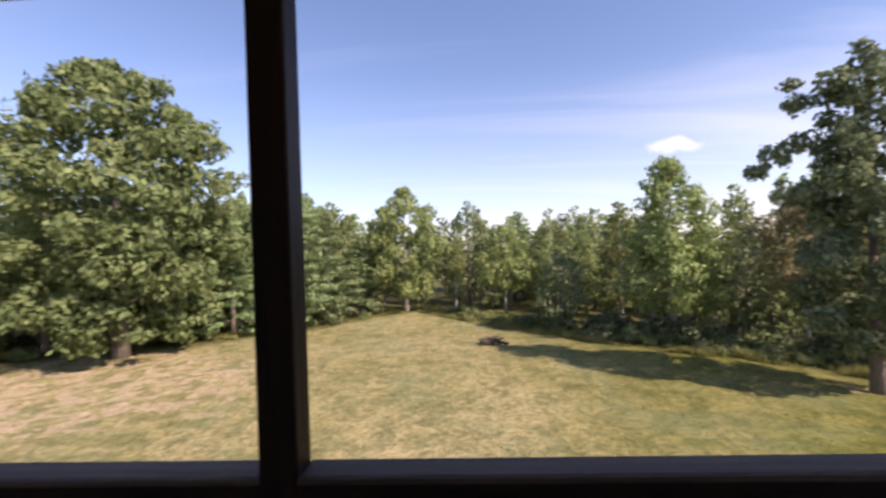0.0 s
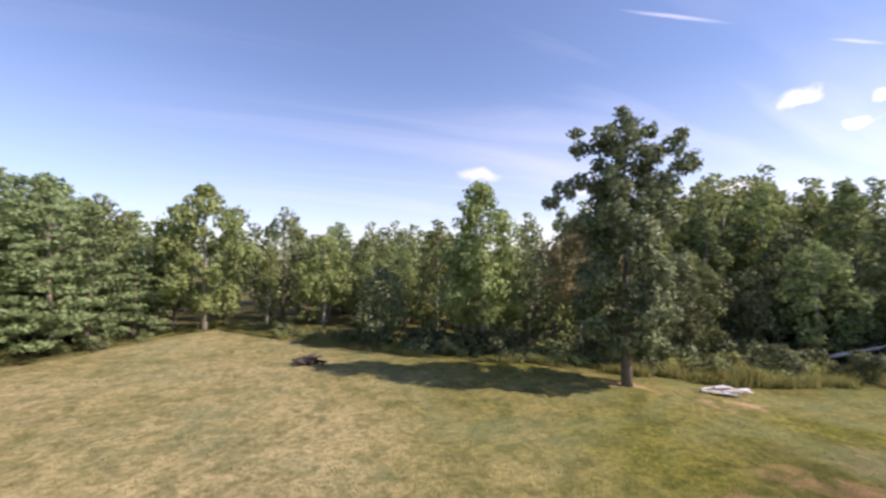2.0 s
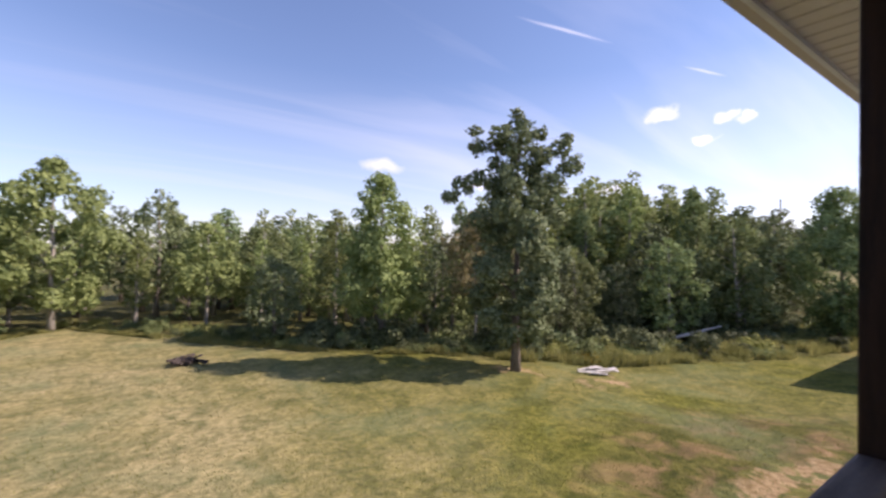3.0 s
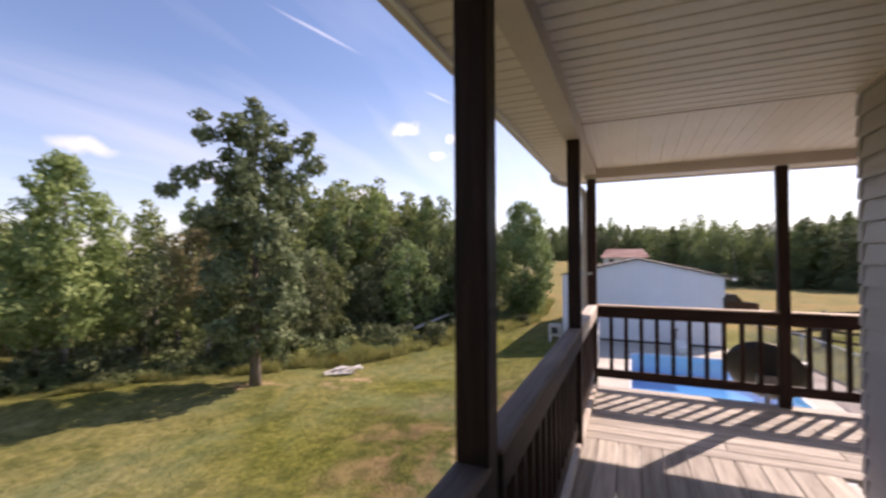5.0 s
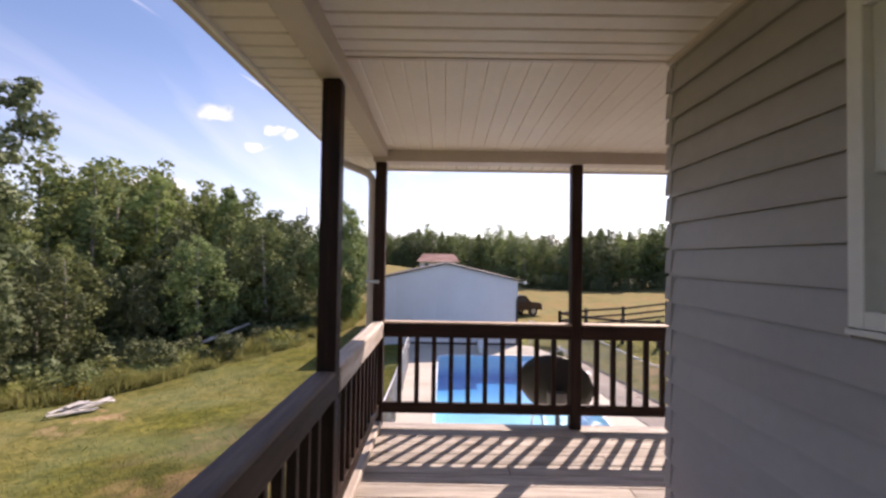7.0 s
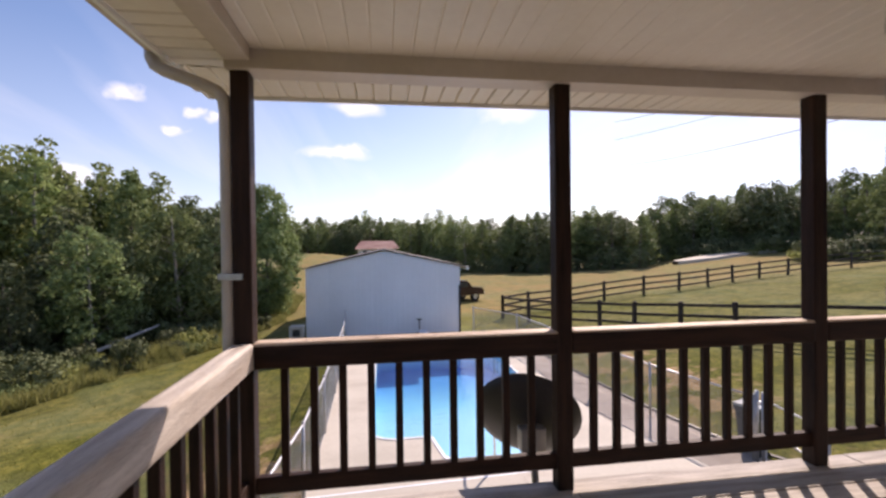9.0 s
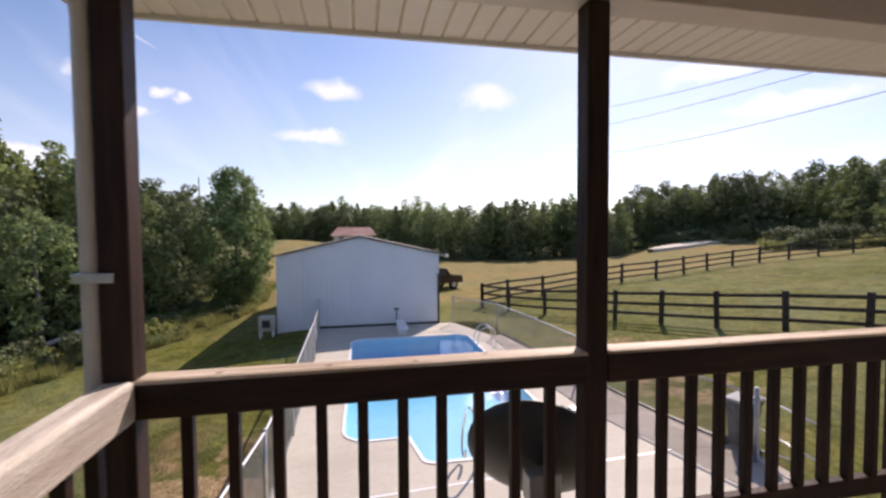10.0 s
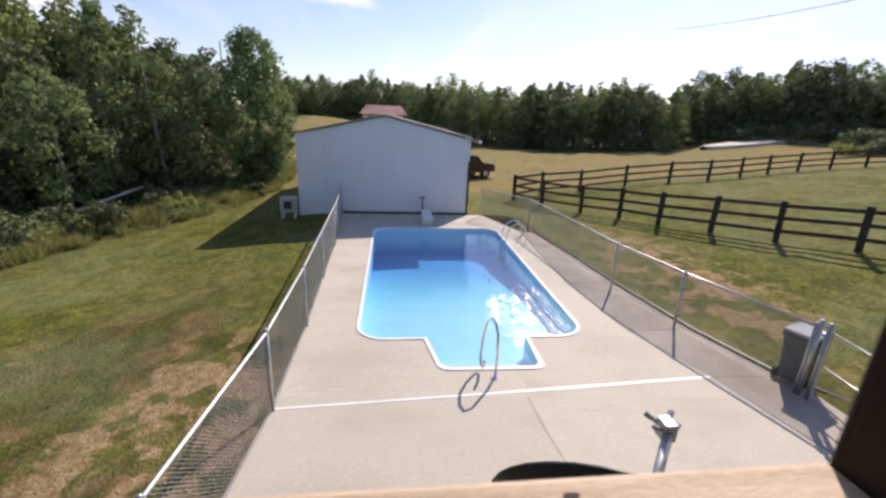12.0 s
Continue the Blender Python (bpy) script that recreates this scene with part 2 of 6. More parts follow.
M = {
    "stained": material("dark_stained_wood", (0.014, 0.007, 0.005), (0.046, 0.021, 0.0125), 5, 0.55, 0.35, 60, (6, 6, 0.6), spread=0.15),
    "stained_x": material("dark_stained_wood_across", (0.014, 0.007, 0.005), (0.046, 0.021, 0.0125), 5, 0.55, 0.35, 60, (0.6, 6, 6), spread=0.15),
    "stained_y": material("dark_stained_rail_wood", (0.014, 0.007, 0.005), (0.046, 0.021, 0.0125), 5, 0.55, 0.35, 60, (6, 0.6, 6), spread=0.15),
    "cap_y": material("worn_rail_wood", (0.34, 0.23, 0.15), (0.76, 0.62, 0.47), 2.5, 0.6, 0.4, 50, (9, 0.8, 9), spread=0.1, stain=(0.3, 0.2, 0.13), stain_scale=0.9),
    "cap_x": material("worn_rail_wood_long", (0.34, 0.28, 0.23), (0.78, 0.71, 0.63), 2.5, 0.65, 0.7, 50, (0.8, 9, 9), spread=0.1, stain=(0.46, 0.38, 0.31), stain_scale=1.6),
    # darker cap colour with the shade under the roof put into it
    "cap_shaded": material("shaded_rail_wood", (0.05, 0.033, 0.028), (0.2, 0.145, 0.12), 2.5, 0.65, 0.4, 50, (0.8, 9, 9), spread=0.1, stain=(0.09, 0.06, 0.05), stain_scale=1.2),
    "board_x": material("grey_deck_board", (0.25, 0.22, 0.19), (0.56, 0.515, 0.46), 3, 0.75, 0.45, 50, (0.7, 9, 9), spread=0.2),
    "board_y": material("grey_deck_board_across", (0.25, 0.22, 0.19), (0.56, 0.515, 0.46), 3, 0.75, 0.45, 50, (9, 0.7, 9), spread=0.2),
    "vinyl": material("vinyl_siding", (0.36, 0.345, 0.345), (0.42, 0.405, 0.405), 1.5, 0.45, 0.05, 25, spread=0.03),
    "trim": material("tan_vinyl_trim", (0.52, 0.45, 0.38), (0.6, 0.53, 0.46), 2, 0.45, 0.04, 25, spread=0.02),
    "soffit": material("cream_soffit", (0.68, 0.62, 0.53), (0.76, 0.71, 0.62), 1.5, 0.5, 0.04, 25, spread=0.02),
    "white": material("white_vinyl", (0.72, 0.72, 0.7), (0.82, 0.82, 0.8), 3, 0.4, 0.04, 30, spread=0.02),
    "metal_wall": material("white_painted_metal_wall", (0.74, 0.75, 0.77), (0.8, 0.81, 0.83), 0.8, 0.45, 0.05, 9, spread=0.02),
    "dark_metal": material("dark_metal", (0.02, 0.02, 0.022), (0.05, 0.048, 0.045), 4, 0.5, 0.1, 40),
    "galv": material("galvanised_steel", (0.4, 0.41, 0.42), (0.62, 0.63, 0.64), 8, 0.4, 0.08, 60, metal=0.7),
    "wire": material("weathered_chain_wire", (0.28, 0.29, 0.29), (0.45, 0.46, 0.46), 8, 0.5, 0.05, 60, metal=0.3),
    "chrome": material("polished_steel", (0.7, 0.7, 0.72), (0.85, 0.85, 0.87), 8, 0.12, 0.02, 60, metal=1.0),
    "concrete": material("pale_concrete", (0.45, 0.415, 0.345), (0.63, 0.59, 0.505), 0.9, 0.8, 0.15, 30, (1, 0.45, 1), spread=0.07, stain=(0.44, 0.4, 0.33), stain_scale=0.9, coords="Object"),
    # browner concrete, some of the fence mesh's shade put into the tone
    "concrete_brown": material("brown_concrete", (0.31, 0.265, 0.22), (0.46, 0.405, 0.345), 1.2, 0.85, 0.2, 30),
    "coping": material("white_coping", (0.74, 0.75, 0.76), (0.84, 0.85, 0.86), 3, 0.4, 0.05, 30),
    "fence_wood": material("dark_fence_wood", (0.022, 0.016, 0.013), (0.075, 0.058, 0.048), 4, 0.8, 0.4, 40, (2, 2, 2), spread=0.2),
    "roof": material("brown_shingle", (0.05, 0.045, 0.04), (0.12, 0.11, 0.1), 3, 0.85, 0.5, 30),
    "rust": material("rusty_red_roof", (0.19, 0.06, 0.04), (0.42, 0.25, 0.2), 0.4, 0.6, 0.2, 4, (3, 1, 1)),
    "bark": material("grey_bark", (0.1, 0.082, 0.065), (0.27, 0.23, 0.19), 6, 0.9, 0.8, 30, (4, 4, 0.8), dist=0.03),
    "pale_bark": material("pale_bark", (0.2, 0.18, 0.15), (0.42, 0.39, 0.34), 6, 0.9, 0.5, 30, (4, 4, 0.8), dist=0.02),
    "black": material("black_plastic", (0.012, 0.012, 0.012), (0.03, 0.03, 0.03), 4, 0.4, 0.05, 40),
    "dish": material("dark_grey_dish_paint", (0.022, 0.021, 0.021), (0.04, 0.039, 0.038), 4, 0.45, 0.05, 40),
    "bin": material("dark_grey_bin_plastic", (0.05, 0.055, 0.055), (0.09, 0.095, 0.095), 4, 0.45, 0.1, 60),
    "bin_lid": material("grey_bin_lid", (0.3, 0.34, 0.34), (0.4, 0.44, 0.44), 4, 0.35, 0.05, 60),
    "blind": material("white_blind", (0.75, 0.75, 0.72), (0.85, 0.85, 0.82), 4, 0.6, 0.02, 40),
    "inside": material("room_paint", (0.3, 0.28, 0.25), (0.36, 0.34, 0.3), 2, 0.8, 0.05, 20),
    "paint_car": material("dark_vehicle_paint", (0.03, 0.012, 0.012), (0.05, 0.02, 0.02), 1, 0.25, 0.02, 40),
    "rubber": material("tyre_rubber", (0.012, 0.012, 0.012), (0.025, 0.025, 0.025), 6, 0.8, 0.2, 60),
    "debris": material("bleached_wood", (0.42, 0.4, 0.37), (0.72, 0.7, 0.67), 3, 0.8, 0.3, 30),
    "leaf_mid": leaf_material("green_leaves", (0.055, 0.085, 0.03), (0.33, 0.395, 0.165), 0.7, 0.32),
    "leaf_oak": leaf_material("dark_oak_leaves", (0.038, 0.056, 0.026), (0.26, 0.305, 0.155), 0.6, 0.28),
    "leaf_light": leaf_material("light_green_leaves", (0.11, 0.165, 0.05), (0.44, 0.54, 0.22), 0.7, 0.4),
    "leaf_poplar": leaf_material("grey_green_leaves", (0.085, 0.12, 0.036), (0.38, 0.44, 0.17), 0.7, 0.4),
    "leaf_dark": leaf_material("dark_green_leaves", (0.034, 0.05, 0.02), (0.25, 0.29, 0.145), 0.75, 0.2),
    "leaf_broad": leaf_material("broad_oak_leaves", (0.065, 0.115, 0.042), (0.36, 0.47, 0.2), 0.65, 0.38),
    "leaf_brown": leaf_material("tan_green_leaves", (0.16, 0.155, 0.07), (0.4, 0.35, 0.2)),
    "leaf_pine": leaf_material("blue_green_needles", (0.07, 0.115, 0.045), (0.31, 0.405, 0.19), 0.7, 0.3),
    "weed": leaf_material("weed_stems", (0.14, 0.165, 0.045), (0.42, 0.41, 0.16)),
    "leaf_gold": leaf_material("yellow_flowering_weeds", (0.16, 0.17, 0.03), (0.55, 0.42, 0.05)),
    "grass": leaf_material("grass_blades", (0.085, 0.105, 0.018), (0.24, 0.225, 0.07)),
}


def glass_material():
    mt = bpy.data.materials.new("window_glass")
    mt.use_nodes = True
    N, L = mt.node_tree.nodes, mt.node_tree.links
    gl, tr, mx, fr = N.new("ShaderNodeBsdfGlossy"), N.new("ShaderNodeBsdfTransparent"), N.new("ShaderNodeMixShader"), N.new("ShaderNodeFresnel")
    gl.inputs["Roughness"].default_value = 0.02
    tr.inputs[0].default_value = (0.8, 0.82, 0.81, 1)
    fr.inputs["IOR"].default_value = 1.75
    L.new(fr.outputs[0], mx.inputs[0])
    L.new(tr.outputs[0], mx.inputs[1])
    L.new(gl.outputs[0], mx.inputs[2])
    L.new(mx.outputs[0], N["Material Output"].inputs[0])
    return mt


def water_material():
    mt = bpy.data.materials.new("pool_water")
    mt.use_nodes = True
    N, L = mt.node_tree.nodes, mt.node_tree.links
    gl, tr, mx, fr = N.new("ShaderNodeBsdfGlossy"), N.new("ShaderNodeBsdfTransparent"), N.new("ShaderNodeMixShader"), N.new("ShaderNodeFresnel")
    gl.inputs["Roughness"].default_value = 0.09
    tr.inputs[0].default_value = (0.72, 0.94, 1.0, 1)
    fr.inputs["IOR"].default_value = 1.33
    co, n = N.new("ShaderNodeTexCoord"), N.new("ShaderNodeTexNoise")
    n.inputs["Scale"].default_value, n.inputs["Detail"].default_value, n.inputs["Distortion"].default_value = 3.4, 4, 0.8
    L.new(co.outputs["Object"], n.inputs["Vector"])
    bp = N.new("ShaderNodeBump")
    bp.inputs["Strength"].default_value = 0.6
    # choppier water where the return jet enters
    vd, rg = N.new("ShaderNodeVectorMath"), N.new("ShaderNodeMapRange")
    vd.operation = "DISTANCE"
    vd.inputs[1].default_value = (13.0, -3.9, -2.8)
    L.new(co.outputs["Object"], vd.inputs[0])
    rg.inputs[1].default_value, rg.inputs[2].default_value, rg.inputs[3].default_value, rg.inputs[4].default_value = 0.2, 2.0, 0.34, 0.022
    L.new(vd.outputs["Value"], rg.inputs[0])
    L.new(rg.outputs[0], bp.inputs["Distance"])
    L.new(n.outputs[0], bp.inputs["Height"])
    L.new(bp.outputs[0], gl.inputs["Normal"])
    L.new(bp.outputs[0], fr.inputs["Normal"])
    less = N.new("ShaderNodeMath")
    less.operation = "MULTIPLY"
    less.inputs[1].default_value = 0.32
    L.new(fr.outputs[0], less.inputs[0])
    L.new(less.outputs[0], mx.inputs[0])
    L.new(tr.outputs[0], mx.inputs[1])
    L.new(gl.outputs[0], mx.inputs[2])
    L.new(mx.outputs[0], N["Material Output"].inputs[0])
    return mt


def ground_material():
    mt = bpy.data.materials.new("lawn_and_earth")
    mt.use_nodes = True
    N, L = mt.node_tree.nodes, mt.node_tree.links
    p = N["Principled BSDF"]
    p.inputs["Roughness"].default_value = 0.95
    p.inputs["Specular IOR Level"].default_value = 0.1
    co = N.new("ShaderNodeTexCoord")

    def noise_at(scale, detail=5, dist=0.0):
        n = N.new("ShaderNodeTexNoise")
        n.inputs["Scale"].default_value, n.inputs["Detail"].default_value, n.inputs["Distortion"].default_value = scale, detail, dist
        L.new(co.outputs["Object"], n.inputs["Vector"])
        return n.outputs[0]

    def ramp(v, a, b, ca=(0, 0, 0), cb=(1, 1, 1)):
        r = N.new("ShaderNodeValToRGB")
        r.color_ramp.elements[0].position, r.color_ramp.elements[1].position = a, b
        r.color_ramp.elements[0].color, r.color_ramp.elements[1].color = (*ca, 1), (*cb, 1)
        L.new(v, r.inputs[0])
        return r.outputs[0]

    def mix(f, a, b):
        m = N.new("ShaderNodeMix")
        m.data_type = "RGBA"
        if isinstance(f, float):
            m.inputs[0].default_value = f
        else:
            L.new(f, m.inputs[0])
        for v, i in ((a, 6), (b, 7)):
            if isinstance(v, tuple):
                m.inputs[i].default_value = (*v, 1)
            else:
                L.new(v, m.inputs[i])
        return m.outputs[2]

    def math2(op, a, b, c=None):
        m = N.new("ShaderNodeMath")
        m.operation, m.use_clamp = op, True
        for i, v in enumerate((a, b, c)):
            if v is None:
                continue
            if isinstance(v, (int, float)):
                m.inputs[i].default_value = v
            else:
                L.new(v, m.inputs[i])
        return m.outputs[0]

    def attr(name):
        a = N.new("ShaderNodeAttribute")
        a.attribute_name = name
        return a.outputs["Fac"]

    green = ramp(noise_at(9, 6), 0.35, 0.7, (0.078, 0.09, 0.015), (0.205, 0.2, 0.04))
    dry = ramp(noise_at(7, 8, 0.5), 0.35, 0.7, (0.22, 0.2, 0.095), (0.44, 0.38, 0.2))
    sel = math2("ADD", ramp(noise_at(0.22, 5, 0.6), 0.42, 0.62), 0.0)
    grass = mix(math2("ADD", math2("MULTIPLY", sel, 0.28), attr("dry")), green, dry)
    clover = mix(ramp(noise_at(1.3, 8, 0.7), 0.47, 0.6), ramp(noise_at(12, 6), 0.35, 0.7, (0.05, 0.058, 0.014), (0.13, 0.125, 0.03)), (0.19, 0.13, 0.065))
    grass = mix(math2("MULTIPLY", attr("worn"), ramp(noise_at(0.6, 5, 0.4), 0.3, 0.42)), grass, clover)
    shade = N.new("ShaderNodeMix")
    shade.data_type, shade.blend_type = "RGBA", "MULTIPLY"
    shade.inputs[0].default_value = 1.0
    L.new(grass, shade.inputs[6])
    L.new(ramp(noise_at(1.7, 7, 0.8), 0.36, 0.62, (0.6, 0.65, 0.6), (1.12, 1.08, 1.08)), shade.inputs[7])
    grass = shade.outputs[2]
    blue = mix(math2("MULTIPLY", ramp(noise_at(0.3, 5, 1.0), 0.5, 0.66), 0.35), grass, (0.16, 0.2, 0.1))
    earth = mix(attr("dry"), ramp(noise_at(7, 8), 0.35, 0.7, (0.26, 0.165, 0.085), (0.52, 0.37, 0.22)), ramp(noise_at(4, 6), 0.35, 0.7, (0.33, 0.265, 0.17), (0.6, 0.505, 0.36)))
    bare = math2("MULTIPLY", ramp(math2("ADD", noise_at(1.5, 10, 0.6), math2("MULTIPLY", attr("bare"), 0.17)), 0.6, 0.65), attr("bare"))
    bare = math2("MAXIMUM", bare, math2("MULTIPLY", ramp(noise_at(2.2, 6, 0.3), 0.72, 0.78), 0.8))
    straw = mix(ramp(noise_at(0.35, 7, 0.5), 0.4, 0.62), (0.24, 0.212, 0.075), (0.31, 0.215, 0.085))
    blue = mix(math2("MULTIPLY", attr("field"), ramp(noise_at(0.9, 8, 0.3), 0.25, 0.6)), blue, straw)
    surf = mix(bare, blue, earth)
    litter = ramp(noise_at(5, 6), 0.3, 0.7, (0.035, 0.035, 0.014), (0.13, 0.13, 0.045))
    surf = mix(attr("wild"), surf, litter)
    L.new(surf, p.inputs["Base Color"])
    bp = N.new("ShaderNodeBump")
    bp.inputs["Strength"].default_value, bp.inputs["Distance"].default_value = 0.8, 0.05
    L.new(noise_at(22, 6), bp.inputs["Height"])
    L.new(bp.outputs[0], p.inputs["Normal"])
    return mt


for key in ("stained", "stained_x", "stained_y"):
    M[key].node_tree.nodes["Principled BSDF"].inputs["Specular IOR Level"].default_value = 0.2
M["glass"], M["water"], M["ground"] = glass_material(), water_material(), ground_material()


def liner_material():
    """Blue vinyl, with the light lost in deeper water put into its colour."""
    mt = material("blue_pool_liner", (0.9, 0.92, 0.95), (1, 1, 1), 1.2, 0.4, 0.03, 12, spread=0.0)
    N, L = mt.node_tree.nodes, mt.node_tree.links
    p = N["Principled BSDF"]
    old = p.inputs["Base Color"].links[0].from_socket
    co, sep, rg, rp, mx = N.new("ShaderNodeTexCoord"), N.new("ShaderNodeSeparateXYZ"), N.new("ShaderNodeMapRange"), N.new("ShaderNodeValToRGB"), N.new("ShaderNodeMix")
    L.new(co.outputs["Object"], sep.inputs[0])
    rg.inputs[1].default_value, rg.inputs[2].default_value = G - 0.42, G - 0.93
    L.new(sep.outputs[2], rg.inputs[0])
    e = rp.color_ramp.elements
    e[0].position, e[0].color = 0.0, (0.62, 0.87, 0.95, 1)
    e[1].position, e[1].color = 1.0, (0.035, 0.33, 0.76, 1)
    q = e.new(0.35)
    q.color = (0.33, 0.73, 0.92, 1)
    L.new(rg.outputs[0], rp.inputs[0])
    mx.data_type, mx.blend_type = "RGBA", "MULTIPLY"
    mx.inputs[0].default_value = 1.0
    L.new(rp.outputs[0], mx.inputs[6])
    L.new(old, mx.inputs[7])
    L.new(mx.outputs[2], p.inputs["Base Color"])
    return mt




# ---- mesh helpers ----
def mesh_of(name, verts, faces, mat=None, smooth=False):
    me = bpy.data.meshes.new(name)
    me.from_pydata([tuple(v) for v in verts], [], faces)
    if mat:
        me.materials.append(mat)
    if smooth:
        me.polygons.foreach_set("use_smooth", [True] * len(me.polygons))
    me.update()
    return me


def child(name, me, parent, label="", kind=""):
    ob = new(name, me)
    ob.parent = parent
    return tagged(ob, label=label, kind=kind)


def thing(name, at=(0, 0, 0), label="", category="", group="", kind="", rz=0.0):
    ob = new(name)
    ob.matrix_basis = pose(*at, 0, 0, rz)
    return tagged(ob, label, category, group, kind)


def part(name, bm, mat, parent, label="", kind="", smooth=False):
    me = bpy.data.meshes.new(name)
    bm.to_mesh(me)
    bm.free()
    me.materials.append(mat)
    if smooth:
        me.polygons.foreach_set("use_smooth", [True] * len(me.polygons))
    ob = new(name, me)
    ob.parent = parent
    return tagged(ob, label=label, kind=kind)


def box(bm, lo, hi, bevel=0.0):
    """An axis-aligned box, its edges eased by bevel."""
    r = bmesh.ops.create_cube(bm, size=1)
    for v in r["verts"]:
        v.co = Vector([lo[i] + (v.co[i] + 0.5) * (hi[i] - lo[i]) for i in range(3)])
    if bevel:
        es = list({e for v in r["verts"] for e in v.link_edges})
        bmesh.ops.bevel(bm, geom=es, offset=bevel, segments=2, profile=0.5, affect="EDGES")
    return bm


def boxed(lo, hi, bevel=0.0):
    return box(bmesh.new(), lo, hi, bevel)


def tube(bm, pts, r, n=8, closed=False):
    """A round bar through the points."""
    pts = [Vector(p) for p in pts]
    rings = []
    for i, p in enumerate(pts):
        a, b = pts[max(i - 1, 0)], pts[min(i + 1, len(pts) - 1)]
        if closed:
            a, b = pts[i - 1], pts[(i + 1) % len(pts)]
        d = (b - a).normalized()
        u = d.orthogonal().normalized() if not rings else (u0 - d * u0.dot(d)).normalized()
        u0 = u
        w = d.cross(u)
        rr = r[i] if isinstance(r, (list, tuple)) else r
        rings.append([bm.verts.new(p + (u * math.cos(2 * math.pi * k / n) + w * math.sin(2 * math.pi * k / n)) * rr) for k in range(n)])
    m = len(rings)
    for i in range(m if closed else m - 1):
        A, B = rings[i], rings[(i + 1) % m]
        for k in range(n):
            bm.faces.new((A[k], A[(k + 1) % n], B[(k + 1) % n], B[k]))
    if not closed:
        bm.faces.new(rings[0][::-1])
        bm.faces.new(rings[-1])
    return bm


def shared_box(name, sx, sy, sz, mat, bevel=0.004):
    bm = boxed((-sx / 2, -sy / 2, -sz / 2), (sx / 2, sy / 2, sz / 2), 0)
    if bevel:
        bmesh.ops.bevel(bm, geom=bm.edges[:], offset=bevel, segments=1, affect="EDGES")
    me = bpy.data.meshes.new(name)
    bm.to_mesh(me)
    bm.free()
    me.materials.append(mat)
    return me


# ---- the lie of the land ----
G = -2.7
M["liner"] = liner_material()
EDGE = [(-60, 2), (-32, 8), (-20, 14.2), (-15.2, 17.1), (-10.9, 19.8), (-7.3, 23), (-5, 26.5), (-3.4, 27.6), (-1.2, 24.8), (1.2, 21.9), (4.2, 18.6), (7.6, 15.7), (11.6, 12.7), (15.4, 10.4), (18.9, 9.1),
        (23.2, 7.3), (29.6, 5.9), (37, 6.1), (44, 8.5), (55, 22), (80, 40), (140, 60)]


def edge_y(x):
    return float(np.interp(x, [p[0] for p in EDGE], [p[1] for p in EDGE]))


def smooth01(v):
    v = min(max(v, 0.0), 1.0)
    return v * v * (3 - 2 * v)


def land(x, y):
    h = G - 0.02
    h += max(0.0, 0.13 * min(max(-y - 7.0, 0.0), 9.0) + 0.06 * max(0.0, -y - 16) - 0.035 * max(0.0, x - 15)) * (1 - smooth01((-y - 90) / 60))
    h += 3.0 * math.exp(-(((x - 78) / 24) ** 2 + ((y - 12) / 13) ** 2))
    h += 1.2 * math.exp(-(((x - 56) / 21) ** 2 + ((y + 62) / 19) ** 2))
    h -= 0.42 * smooth01((x - 9) / 7) * smooth01((y - 1.9) / 4.5) * (1 - smooth01((x - 30) / 12))
    far = smooth01((math.hypot(x - 5, y) - 14) / 20)
    h += far * 0.25 * (noise.noise((x * 0.05, y * 0.05, 0.3)))
    e = y - edge_y(x)
    if e > 0:
        h -= smooth01(e / 7) * (0.15 + 0.85 * smooth01((x - 8) / 6))
    return h


